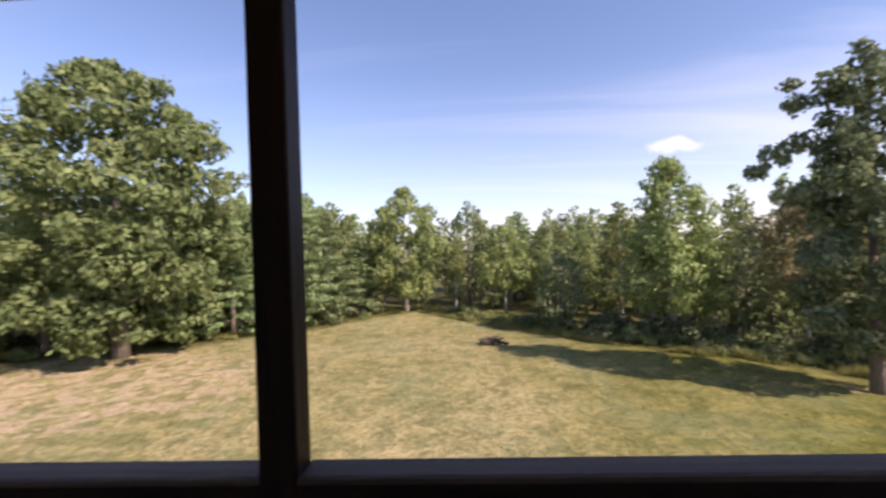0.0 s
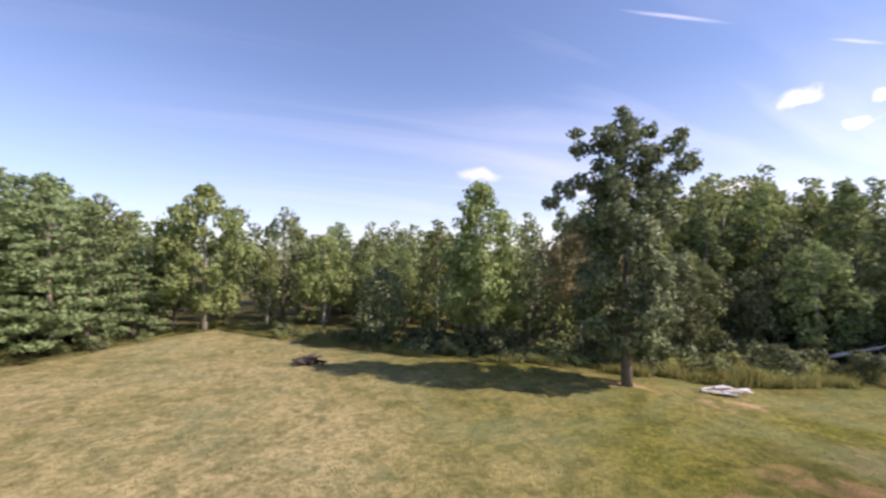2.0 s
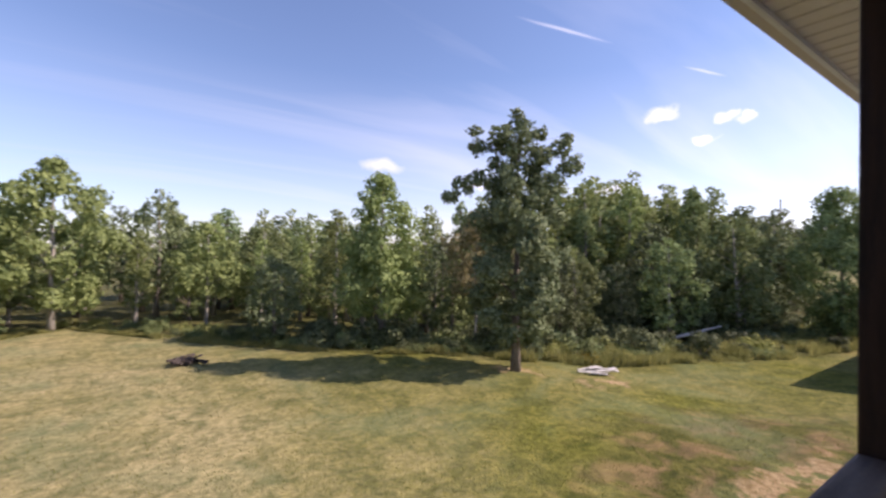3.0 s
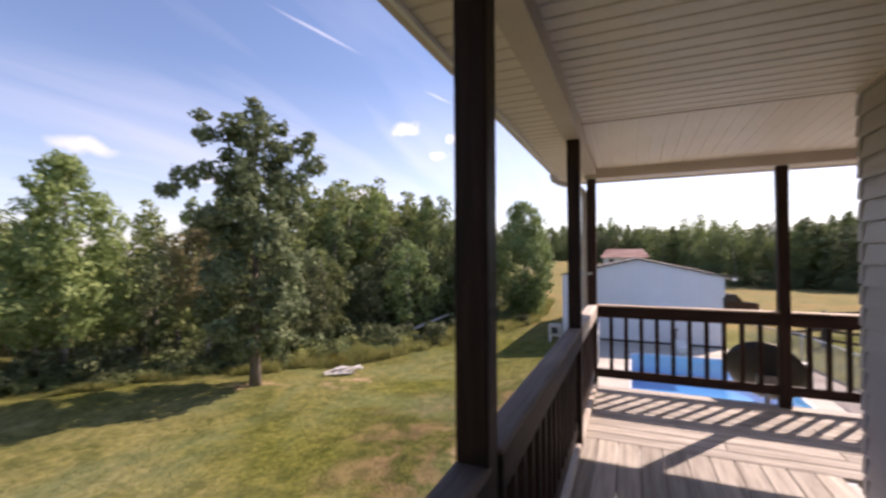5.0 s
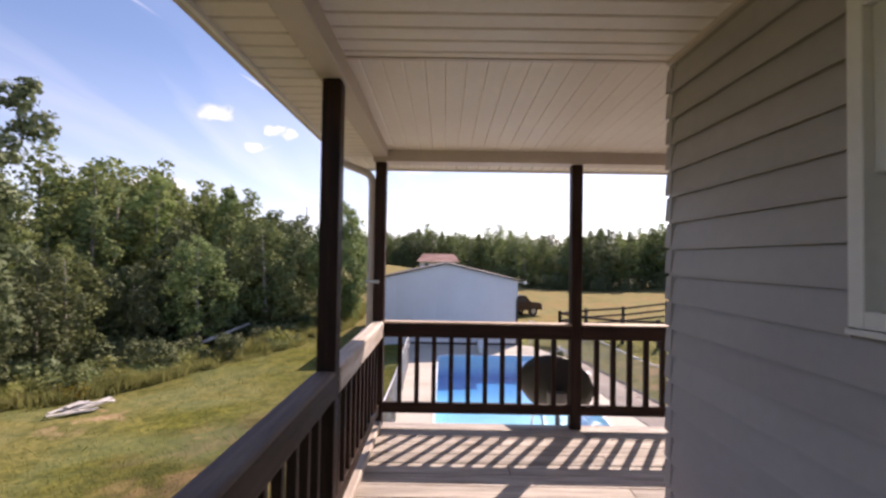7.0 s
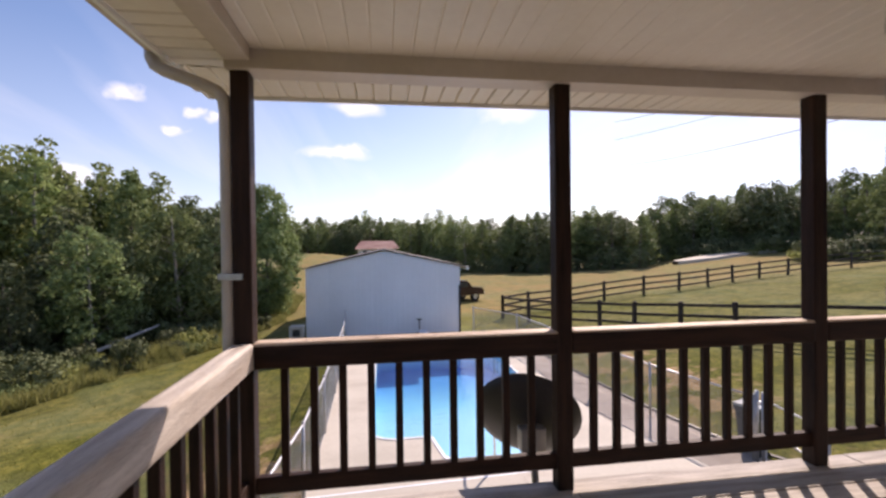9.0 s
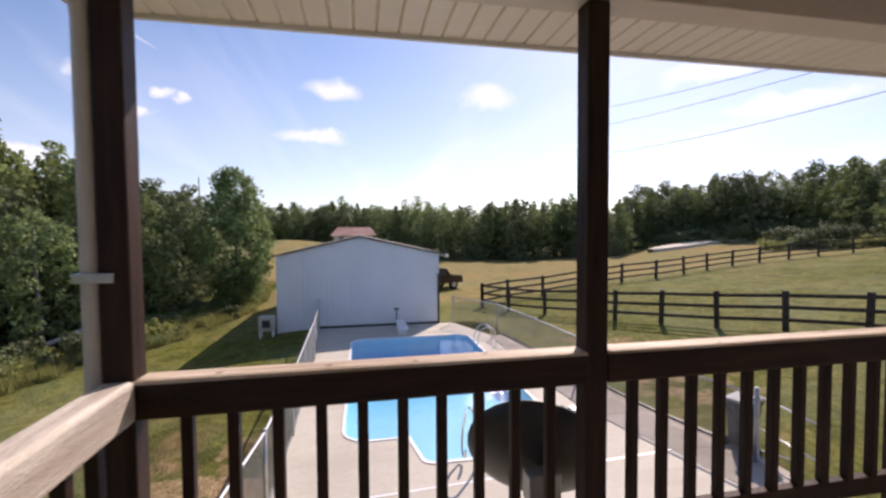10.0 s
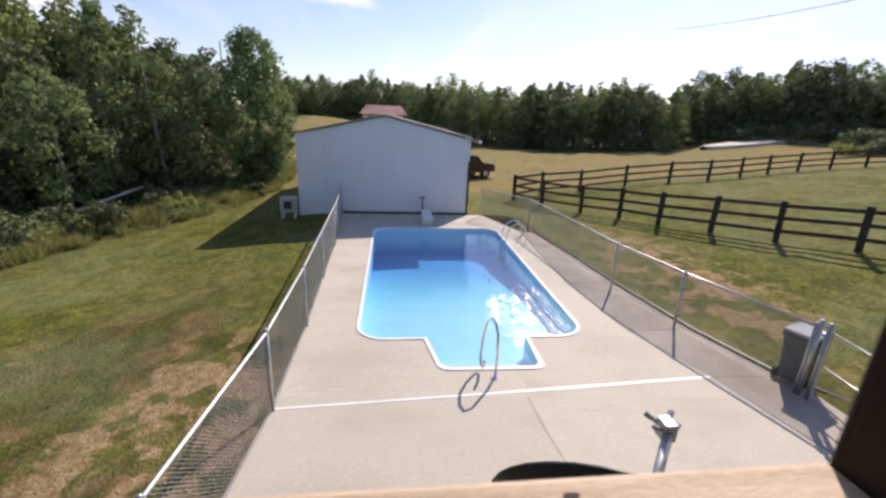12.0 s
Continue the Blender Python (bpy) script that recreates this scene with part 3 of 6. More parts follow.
def build_ground():
    def axis(lo, hi, near_lo, near_hi, step):
        v = list(np.arange(near_lo, near_hi, step))
        s, a = step, near_lo
        while a > lo:
            s *= 1.25
            a -= s
            v.insert(0, a)
        s, a = step, v[-1]
        while a < hi:
            s *= 1.25
            a += s
            v.append(a)
        return v
    xs, ys = axis(-1500, 1500, -22, 45, 0.5), axis(-1500, 1500, -30, 32, 0.5)
    vs, wild, dry, bare, worn, field = [], [], [], [], [], []
    for y in ys:
        for x in xs:
            h = land(x, y) + 0.02 * noise.noise((x * 0.9, y * 0.9, 5))
            if 8.6 <= x <= 21.6 and -5.3 <= y <= 0.9:
                h = -5.4
            vs.append((x, y, h))
            e = y - edge_y(x) + 1.2 * noise.noise((x * 0.4, y * 0.4, 1))
            w = smooth01((e + 0.3) / 1.5)
            if x > 66 and y < 0:
                w = max(w, smooth01((x - 66) / 6))
            wild.append(w * 0.9)
            d = smooth01((-x + 8) / 8) * 0.85 + smooth01((math.hypot(x - 10.6, y - 11) - 2) / -3 + 1) * 0.2 + smooth01((x - 26) / 10) * 0.6
            dry.append(min(1, d * (0.8 if y > 2 or x > 26 else 0.4)))
            b = smooth01(1.55 - math.hypot((x + 13) / 6.5, (y - 13.0) / 5.2)) * 0.78
            b = max(b, smooth01(1.1 - math.hypot((x - 12.9) / 1.9, (y - 9.2) / 1.1)) * 0.95)
            b = max(b, 0.75 * smooth01(1.4 - math.hypot((x - 9.4) / 3.2, (y - 2.5) / 1.5)))
            worn.append(0.9 * smooth01(1.7 - math.hypot((x - 9.9) / 3.8, (y - 3.2) / 2.5)))
            b = max(b, smooth01(1.3 - math.hypot((x - 15) / 5.5, (y + 8.2) / 2.0)) * 0.8)
            b = max(b, 0.8 * smooth01(1.2 - math.hypot(x - 10.6, y - 11.3) / 1.1))
            bare.append(b)
            side = float(np.interp(-y, (6, 11, 15, 23, 31, 48), (26, 28.8, 29, 30.2, 32, 30)))
            field.append(smooth01((x - side) / 3) if y < 12 else 0.0)
    nx = len(xs)
    faces = [(j * nx + i, j * nx + i + 1, (j + 1) * nx + i + 1, (j + 1) * nx + i) for j in range(len(ys) - 1) for i in range(nx - 1)]
    me = mesh_of("ground", vs, faces, M["ground"], True)
    for name, vals in (("wild", wild), ("dry", dry), ("bare", bare), ("worn", worn), ("field", field)):
        a = me.attributes.new(name, "FLOAT", "POINT")
        a.data.foreach_set("value", vals)
    return tagged(new("ground", me), kind="structure")


build_ground()


# ---- the house ----
HX, HY = 3.63, -1.0          # the corner of the house
PX, PY = 5.215, 0.585           # the lines of the posts
TOP, BEAM = 2.32, 2.18
WIN = (1.92, 2.69, 1.27, 2.02)


def build_house():
    house = thing("house", (0, 0, 0), "house clad in pale grey vinyl lap siding", "house")
    w = 0.12
    x0, x1, z0, z1 = WIN
    base, top = G - 0.1, 2.6
    for lo, hi in (((-7, HY - w, base), (x0 - 0.01, HY, top)), ((x1 + 0.01, HY - w, base), (HX, HY, top)), ((x0 - 0.01, HY - w, base), (x1 + 0.01, HY, z0 - 0.01)), ((x0 - 0.01, HY - w, z1 + 0.01), (x1 + 0.01, HY, top)),
                   ((HX - w, -10, base), (HX, HY - w, top)), ((-7, -10, base), (HX - w, -10 + w, top)), ((-7, -10 + w, base), (-7 + w, HY - w, top))):
        part("wall", boxed(lo, hi), M["inside"], house, "plain painted wall behind the siding")
    bm = boxed((-7 + w, -10 + w, -0.1), (HX - w, HY - w, 0.0))
    box(bm, (-7 + w, -10 + w, 2.4), (HX - w, HY - w, 2.5))
    box(bm, (-2, -5.2, 0), (3.5, -5.1, 2.4))
    part("room_shell", bm, M["inside"], house, "painted floor, partition and ceiling of a dim room")
    # siding, course by course
    ex, n0 = 0.12, 0
    z, zt = G + 0.06, 2.30
    mats = M["vinyl"]
    cache = {}

    def course(length, axis):
        key = (round(length, 3), axis)
        if key not in cache:
            a, b, t = 0.002, 0.017, ex - 0.003
            prof = [(0.0, 0.012), (b - 0.013, 0.012), (b - 0.003, 0.0), (b, 0.0), (b - 0.001, 0.014), (a, t), (0.0, t)]
            L2 = length / 2
            vs = []
            for s in (-L2, L2):
                for d, h in prof:
                    vs.append((s, d, h) if axis == "x" else (d, s, h))
            k = len(prof)
            fs = [(i, (i + 1) % k, k + (i + 1) % k, k + i) for i in range(k)] + [tuple(range(k))[::-1], tuple(range(k, 2 * k))]
            cache[key] = mesh_of("siding_course", vs, fs, mats)
        return cache[key]

    bm = bmesh.new()
    rings = [[bm.verts.new((x, y, h)) for x, y in ((-0.034, -0.034), (o, -0.034), (o, o), (-0.034, o))] for o, h in ((0.017, 0.012), (0.017, 0.03), (0.012, ex - 0.002))]
    bm.faces.new(rings[0][::-1])
    bm.faces.new(rings[2])
    for r0, r1 in zip(rings, rings[1:]):
        for i in range(4):
            bm.faces.new((r0[i], r0[(i + 1) % 4], r1[(i + 1) % 4], r1[i]))
    cap = bpy.data.meshes.new("corner_cap")
    bm.to_mesh(cap)
    cap.materials.append(mats)
    while z < zt - 0.02:
        spans = [(-7.0, HX - 0.03)]
        if z0 - 0.13 < z < z1 + 0.04:
            spans = [(-7.0, x0 - 0.05), (x1 + 0.05, HX - 0.03)]
        for a, b in spans:
            c = child("siding_course", course(b - a, "x"), house)
            c.location = ((a + b) / 2, HY, z)
        c = child("siding_course", course(9 - 0.06, "y"), house)
        c.location = (HX, (HY - 0.03 - 10) / 2 - 0.0, z)
        c = child("corner_cap", cap, house)
        c.location = (HX, HY, z)
        z += ex
    bm = bmesh.new()
    box(bm, (HX - 0.05, HY - 0.05, G), (HX + 0.006, HY + 0.006, TOP - 0.01), 0.002)
    part("corner_trim", bm, M["vinyl"], house, "pale vinyl corner post")
    part("wall_box", boxed((HX + 0.03, HY - 0.12, 1.96), (HX + 0.062, HY - 0.03, 2.10), 0.006), M["trim"], house, "small tan junction box on the corner")
    # window
    win = child("window", None, house, "white double-hung window with divided panes and a lowered blind")
    t = 0.042
    bm = bmesh.new()
    for lo, hi in (((x0 - t, z0 - t), (x0, z1 + t)), ((x1, z0 - t), (x1 + t, z1 + t)), ((x0, z1), (x1, z1 + t)), ((x0, z0 - t), (x1, z0))):
        box(bm, (lo[0], HY - 0.08, lo[1]), (hi[0], HY + 0.032, hi[1]), 0.003)
    box(bm, (x0 - 0.042, HY + 0.0, z0 - 0.06), (x1 + 0.042, HY + 0.04, z0 - 0.045), 0.002)
    part("frame", bm, M["white"], win)
    zm = 1.628
    for i, (za, zb, y) in enumerate(((zm - 0.02, z1, HY - 0.01), (z0, zm + 0.02, HY - 0.045))):
        s = 0.032
        bm = bmesh.new()
        for lo, hi in (((x0, za), (x0 + s, zb)), ((x1 - s, za), (x1, zb)), ((x0 + s, zb - s), (x1 - s, zb)), ((x0 + s, za), (x1 - s, za + s * 1.2))):
            box(bm, (lo[0], y - 0.015, lo[1]), (hi[0], y + 0.015, hi[1]), 0.002)
        for k in (1, 2):
            xm = x0 + (x1 - x0) * k / 3
            box(bm, (xm - 0.008, y - 0.008, za + s), (xm + 0.008, y + 0.012, zb - s))
        box(bm, (x0 + s, y - 0.0085, (za + zb) / 2 - 0.008), (x1 - s, y + 0.0115, (za + zb) / 2 + 0.008))
        part("sash", bm, M["white"], win)
        g = part("pane", boxed((x0 + s, y - 0.003, za + s), (x1 - s, y, zb - s)), M["glass"], win)
    slat = shared_box("blind_slat", x1 - x0 - 0.02, 0.024, 0.002, M["blind"], 0)
    for k in range(16):
        c = child("blind_slat", slat, win)
        c.matrix_basis = pose((x0 + x1) / 2, HY - 0.085, z0 + 0.02 + k * 0.024, 35, 0, 0)
    return house


house = build_house()


def build_porch_roof():
    roof = thing("porch_roof", (0, 0, 0), "brown shingled porch roof with tan vinyl-wrapped beams and cream soffit", "roof")
    oy, ox = 0.91, 5.7          # outer edges of the eaves
    # beams
    part("beam", boxed((-7, PY - 0.06, BEAM + 0.035), (PX - 0.07, PY + 0.06, TOP + 0.02), 0.004), M["trim"], roof, "long tan vinyl-wrapped beam")
    part("beam", boxed((PX - 0.07, -10, BEAM), (PX + 0.07, PY + 0.06, TOP + 0.02), 0.004), M["trim"], roof, "long tan vinyl-wrapped beam")
    # fascia
    bm = boxed((-7, oy, 2.215), (ox + 0.02, oy + 0.02, 2.36), 0.002)
    box(bm, (ox, -10, 2.215), (ox + 0.02, oy, 2.36), 0.002)
    part("fascia", bm, M["white"], roof, "white fascia")
    bm = bmesh.new()
    prof = [(0.0, 0.0), (0.06, 0.0), (0.1, 0.05), (0.1, 0.1), (0.0, 0.1)]
    a = [bm.verts.new((-7, oy + 0.021 + d, 2.25 + h)) for d, h in prof]
    b = [bm.verts.new((ox, oy + 0.021 + d, 2.25 + h)) for d, h in prof]
    for i in range(5):
        bm.faces.new((a[i], a[(i + 1) % 5], b[(i + 1) % 5], b[i]))
    bm.faces.new(a[::-1])
    bm.faces.new(b)
    bmesh.ops.recalc_face_normals(bm, faces=bm.faces[:])
    part("gutter", bm, M["trim"], roof, "tan metal gutter along the eave")
    bm = bmesh.new()
    lo, hi = 2.365, 3.9
    e = 0.06
    p = [(-7 - e, -12), (ox + e, -12), (ox + e, oy + 0.14), (-7 - e, oy + 0.14)]
    bot = [bm.verts.new((x, y, lo)) for x, y in p]
    mid = [bm.verts.new((x, y, lo + 0.03)) for x, y in p]
    r1, r2 = bm.verts.new((-3, -5.5, hi)), bm.verts.new((0.5, -5.5, hi))
    bm.faces.new(bot)
    for i in range(4):
        bm.faces.new((bot[i], mid[i], mid[(i + 1) % 4], bot[(i + 1) % 4]))
    bm.faces.new((mid[0], mid[1], r2, r1))
    bm.faces.new((mid[1], mid[2], r2))
    bm.faces.new((mid[2], mid[3], r1, r2))
    bm.faces.new((mid[3], mid[0], r1))
    bmesh.ops.recalc_face_normals(bm, faces=bm.faces[:])
    part("shingles", bm, M["roof"], roof, "brown shingle roof")
    return roof


porch_roof = build_porch_roof()


def build_ceiling():
    """Grooved vinyl panels, all of one sheet."""
    vs, fs = [], []

    def strip(a, b, c, d, z, axis, g=0.006, up=0.012, fall=0.0):
        """A panel from a to b across the grooves and c to d along them, with its edges turned up."""
        pr = [(a, z + up), (a + g, z + 0.002), (a + g * 2, z), (b - g * 2, z), (b - g, z + 0.002), (b, z + up)]
        k = len(vs)
        for s in (c, d):
            for u, h in pr:
                vs.append((u, s, h) if axis == "x" else (s, u, h - (fall if s == d else 0)))
        for i in range(5):
            q = (k + i, k + i + 1, k + 7 + i, k + 6 + i)
            fs.append(q if axis == "x" else q[::-1])
    step = 0.1016
    u = -7.0
    while u < HX - 0.001:
        strip(u, min(u + step, HX), HY, PY - 0.06, TOP, "x")
        u += step
    v = -10.0
    while v < PY - 0.07:
        strip(v, min(v + step, PY - 0.06), HX, PX - 0.07, TOP, "y", 0.004, 0.004, 0.045)
        v += step
    u = -7.0
    while u < PX + 0.07:
        strip(u, min(u + step, PX + 0.07), PY + 0.06, 0.91, 2.235, "x")
        u += step
    v = -10.0
    while v < 0.909:
        strip(v, min(v + step, 0.91), PX + 0.07, 5.7, 2.234, "y")
        v += step
    ob = tagged(new("ceiling", mesh_of("ceiling", vs, fs, M["soffit"])), kind="structure")
    bm = bmesh.new()
    box(bm, (-7, HY, TOP + 0.014), (PX, PY, TOP + 0.03))
    box(bm, (HX, -10, TOP + 0.0145), (PX, HY, TOP + 0.03))
    box(bm, (-7, PY + 0.06, 2.25), (5.7, 0.91, 2.262))
    box(bm, (PX + 0.07, -10, 2.2505), (5.7, PY + 0.06, 2.262))
    me = bpy.data.meshes.new("ceiling_backing")
    bm.to_mesh(me)
    me.materials.append(M["soffit"])
    tagged(new("ceiling_backing", me), kind="structure")
    bm = bmesh.new()
    box(bm, (HX - 0.012, HY, TOP - 0.006), (HX + 0.012, PY - 0.06, TOP + 0.002), 0.001)
    box(bm, (-7, HY, TOP - 0.02), (HX, HY + 0.022, TOP + 0.001), 0.001)
    me = bpy.data.meshes.new("ceiling_trim")
    bm.to_mesh(me)
    me.materials.append(M["trim"])
    tagged(new("trim", me), kind="structure")


build_ceiling()


def build_posts():
    posts = [(-2.55, PY), (-0.5, PY), (1.5, PY), (3.66, PY), (PX, PY), (PX, -1.05), (PX, -2.635), (PX, -4.25), (PX, -5.9), (PX, -8.0), (-4.6, PY)]
    for x, y in posts:
        s = 0.0445
        label = "dark brown square timber porch post worn to bare wood"
        p = thing("porch_post", (x, y, G), label, "post", "posts of the porch")
        bm = boxed((-s, -s, 0), (s, s, BEAM - G + (0.035 if y == PY and x < PX else 0)), 0.007)
        part("shaft", bm, M["stained"], p)
        part("footing", boxed((-0.12, -0.12, -0.15), (0.12, 0.12, 0.06), 0.01), M["concrete"], p, "rough concrete footing")


build_posts()

RAIL = 0.86


def railing(name, a, b, axis, line, caps, worn=False):
    """A run of railing between two posts: top rail, bottom rail, balusters."""
    r = thing(name, (0, 0, 0), "dark brown wooden porch railing with square balusters and a sun-bleached top", "railing", "railings of the porch")
    h, w = 0.13, 0.05
    bm = bmesh.new()
    lo, hi = (a, line - w, RAIL - h), (b, line + w, RAIL)
    bx = lambda l, hh: (l, hh) if axis == "x" else ((l[1], l[0], l[2]), (hh[1], hh[0], hh[2]))
    l, hh = bx(lo, hi)
    box(bm, l, hh, 0.014)
    side = M["stained_x"] if axis == "x" else M["stained_y"]
    ob = part("top_rail", bm, side, r)
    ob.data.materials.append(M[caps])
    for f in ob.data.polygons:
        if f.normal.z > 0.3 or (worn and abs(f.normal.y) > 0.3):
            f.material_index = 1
    bm = bmesh.new()
    l, hh = bx((a, line - 0.02, 0.105), (b, line + 0.02, 0.19))
    box(bm, l, hh, 0.004)
    part("bottom_rail", bm, side, r)
    me = BAL
    n = round((b - a) / 0.137) - 1
    for k in range(n):
        u = a + (b - a) * (k + 1) / (n + 1)
        c = child("baluster", me, r)
        c.matrix_basis = pose(*((u, line, 0.455) if axis == "x" else (line, u, 0.455)), 0, 0, 1.5 * math.sin(k * 2.3))
    return r


BAL = shared_box("baluster", 0.037, 0.037, 0.56, M["stained"], 0.003)
xs = [-4.6, -2.55, -0.5, 1.52, 3.66, PX]
for i in range(5):
    # corner run in worn wood; the others in the colour with roof shade in it
    railing("porch_railing", xs[i] + 0.039, xs[i + 1] - 0.039, "x", PY, "cap_x" if i == 4 else "cap_shaded", worn=i == 4)
ys = [-8.0, -5.9, -4.25, -2.635, -1.055, PY]
for i in range(5):
    railing("porch_railing", ys[i] + 0.039, ys[i + 1] - 0.039, "y", PX, "cap_y")


def build_downspout():
    d = thing("downspout", (0, 0, 0), "pale tan metal downspout strapped to a porch post", "downspout")
    bm = bmesh.new()
    pts = [(5.2, 0.985, 2.27), (5.2, 0.985, 2.235), (5.2, 0.97, 2.2), (5.2, 0.93, 2.175), (5.2, 0.75, 2.11), (5.2, 0.69, 2.08), (5.2, 0.665, 2.045), (5.2, 0.657, 1.98), (5.2, 0.657, 1.6), (5.2, 0.657, -0.4), (5.2, 0.657, G + 0.15), (5.2, 0.7, G + 0.06), (5.2, 0.9, G + 0.04)]
    tube(bm, pts, 0.031, 12)
    part("pipe", bm, M["trim"], d, smooth=True)
    for z in (1.17, -1.2):
        bm = boxed((5.16, 0.58, z), (5.24, 0.694, z + 0.03), 0.002)
        part("strap", bm, M["galv"], d)


build_downspout()


def build_deck_frame():
    d = thing("porch_deck", (0, 0, 0), "weathered grey wooden porch deck on dark timber joists", "deck")
    bm = bmesh.new()
    box(bm, (-7, PY + 0.05, -0.24), (PX + 0.06, PY + 0.09, -0.032))
    box(bm, (PX + 0.02, -10, -0.24), (PX + 0.06, PY + 0.05, -0.032))
    part("rim", bm, M["stained_x"], d, "dark timber rim board")
    bm = bmesh.new()
    for k in range(24):
        x = -6.8 + 0.45 * k
        if x < HX:
            box(bm, (x, HY + 0.02, -0.22), (x + 0.04, PY + 0.05, -0.035))
    for k in range(23):
        y = -9.8 + 0.45 * k
        box(bm, (HX + 0.02, y, -0.221), (PX + 0.02, y + 0.04, -0.035))
    part("joists", bm, M["stained_x"], d, "dark timber joists", "stuff")
    return d


deck = build_deck_frame()
for _xa, _xb in zip(xs, xs[1:]):
    part("toe_board", boxed((_xa + 0.05, PY - 0.045, 0.001), (_xb - 0.05, PY + 0.045, 0.05), 0.012), M["cap_x"], deck, "worn bare timber along the deck edge")


# ---- patio and pool ----
def outline_ring(bm, pts, z, inset):
    return [bm.verts.new((x, y, z)) for x, y in pts]


def pool_outline(grow=0.0):
    """The water's edge: a rectangle with round corners and a step bay at the near end."""
    x0, x1, y0, y1 = 11.9 - grow, 19.85 + grow, -4.15 - grow, 0.22 + grow
    sx, s0, s1 = 10.88 - grow, -2.95 - grow, -1.13 + grow
    pts = []

    def arc(cx, cy, r, a0, a1, n=6):
        for k in range(n + 1):
            a = radians(a0 + (a1 - a0) * k / n)
            pts.append((cx + r * math.cos(a), cy + r * math.sin(a)))
    r = 0.5 + grow
    arc(x0 + r, y0 + r, r, 270, 180)
    pts.append((x0, s0))
    pts.append((x0 - 0.35, s0 + 0.02))
    arc(sx + 0.12, s0 + 0.17, 0.12 + grow * 0.5, 270, 180, 3)
    arc(sx + 0.25, s1 - 0.3, 0.25, 180, 120, 3)
    pts.append((x0 - 0.1, s1 + 0.06))
    pts.append((x0, s1 + 0.08))
    arc(x0 + r, y1 - r, r, 180, 90)
    arc(x1 - r, y1 - r, r, 90, 0)
    arc(x1 - r, y0 + r, r, 0, -90)
    return pts


def build_patio():
    """Concrete slabs with the pool cut out of them."""
    outer = [(5.45, 1.68), (7.5, 1.48), (10.0, 1.27), (12.4, 1.27), (18.7, 1.43), (22.1, 1.7), (22.1, -4.1), (19.6, -5.05), (16.5, -4.92), (14.6, -4.85), (12.06, -5.1), (10.42, -5.72), (8.7, -6.1), (5.45, -6.4)]
    inner = pool_outline(0.05)
    bm = bmesh.new()
    top = [bm.verts.new((x, y, G)) for x, y in outer]
    ins = [bm.verts.new((x, y, G)) for x, y in inner]
    es = []
    for ring in (top, ins):
        for i in range(len(ring)):
            es.append(bm.edges.new((ring[i], ring[(i + 1) % len(ring)])))
    bmesh.ops.triangle_fill(bm, use_beauty=True, use_dissolve=False, edges=es)
    for f in bm.faces:
        if f.normal.z < 0:
            f.normal_flip()
    # joints divide it into bays
    for co, no in (((10.22, 0, G), (1, -0.06, 0)), ((14.3, 0, G), (1, 0, 0)), ((17.6, 0, G), (1, 0, 0)), ((20.9, 0, G), (1, 0, 0)), ((0, -2.5, G), (0, 1, 0))):
        bmesh.ops.bisect_plane(bm, geom=bm.verts[:] + bm.edges[:] + bm.faces[:], plane_co=co, plane_no=no)
    base = thing("patio", (0, 0, 0), "pale broom-finished concrete pool deck in large slabs", "patio", kind="structure")
    groups = collections.defaultdict(list)
    for f in bm.faces:
        c = f.calc_center_median()
        a = c.x > 10.22 + 0.06 * c.y
        groups[(a + (c.x > 14.3) + (c.x > 17.6) + (c.x > 20.9), c.y > -2.5)].append(f)
    for key, fs in sorted(groups.items()):
        vs, idx, out = [], {}, []
        cx = sum(f.calc_center_median().x for f in fs) / len(fs)
        for f in fs:
            q = []
            for v in f.verts:
                if v not in idx:
                    idx[v] = len(vs)
                    vs.append(v.co.copy())
                q.append(idx[v])
            out.append(q)
        me = mesh_of("slab", vs, out, M["concrete"])
        b2 = bmesh.new()
        b2.from_mesh(me)
        r = bmesh.ops.extrude_face_region(b2, geom=b2.faces[:])
        for v in r["geom"]:
            if isinstance(v, bmesh.types.BMVert):
                v.co.z -= 0.12
        bmesh.ops.recalc_face_normals(b2, faces=b2.faces[:])
        b2.to_mesh(me)
        b2.free()
        child("slab", me, base)
    bm.free()
    # the filled joint across the patio and fine cracks
    bm = bmesh.new()
    pts = [(10.02, 1.22), (10.2, -2.0), (10.43, -5.7)]
    for (xa, ya), (xb, yb) in zip(pts, pts[1:]):
        w = 0.024
        q = [bm.verts.new(p) for p in ((xa - w, ya, G + 0.004), (xb - w, yb, G + 0.004), (xb + w, yb, G + 0.004), (xa + w, ya, G + 0.004))]
        bm.faces.new(q)
    for f in bm.faces:
        if f.normal.z < 0:
            f.normal_flip()
    crack = bmesh.new()
    pts = [(10.12, -2.44), (9.5, -2.46), (8.8, -2.53), (8.0, -2.55)]
    for (xa, ya), (xb, yb) in zip(pts, pts[1:]):
        crack.faces.new([crack.verts.new(p) for p in ((xa, ya - 0.005, G + 0.004), (xa, ya + 0.005, G + 0.004), (xb, yb + 0.005, G + 0.004), (xb, yb - 0.005, G + 0.004))])
    part("crack", crack, M["concrete_brown"], base, "fine dark crack in the concrete")
    part("joint_strip", bm, M["coping"], base, "white joint strip across the concrete")
    # brown walk outside the fence, mesh shade partly in its colour, with a dark edging
    side = thing("side_walk", (0, 0, 0), "narrow brown concrete walk beside the pool fence with dark edging", "walkway", kind="structure")
    run = [(4.6, -10.0, -6.6), (8.7, -8.0, -6.13), (10.42, -6.95, -5.74), (12.06, -6.5, -5.12), (14.6, -6.12, -4.87), (16.5, -5.95, -4.94), (19.5, -5.55, -5.07)]
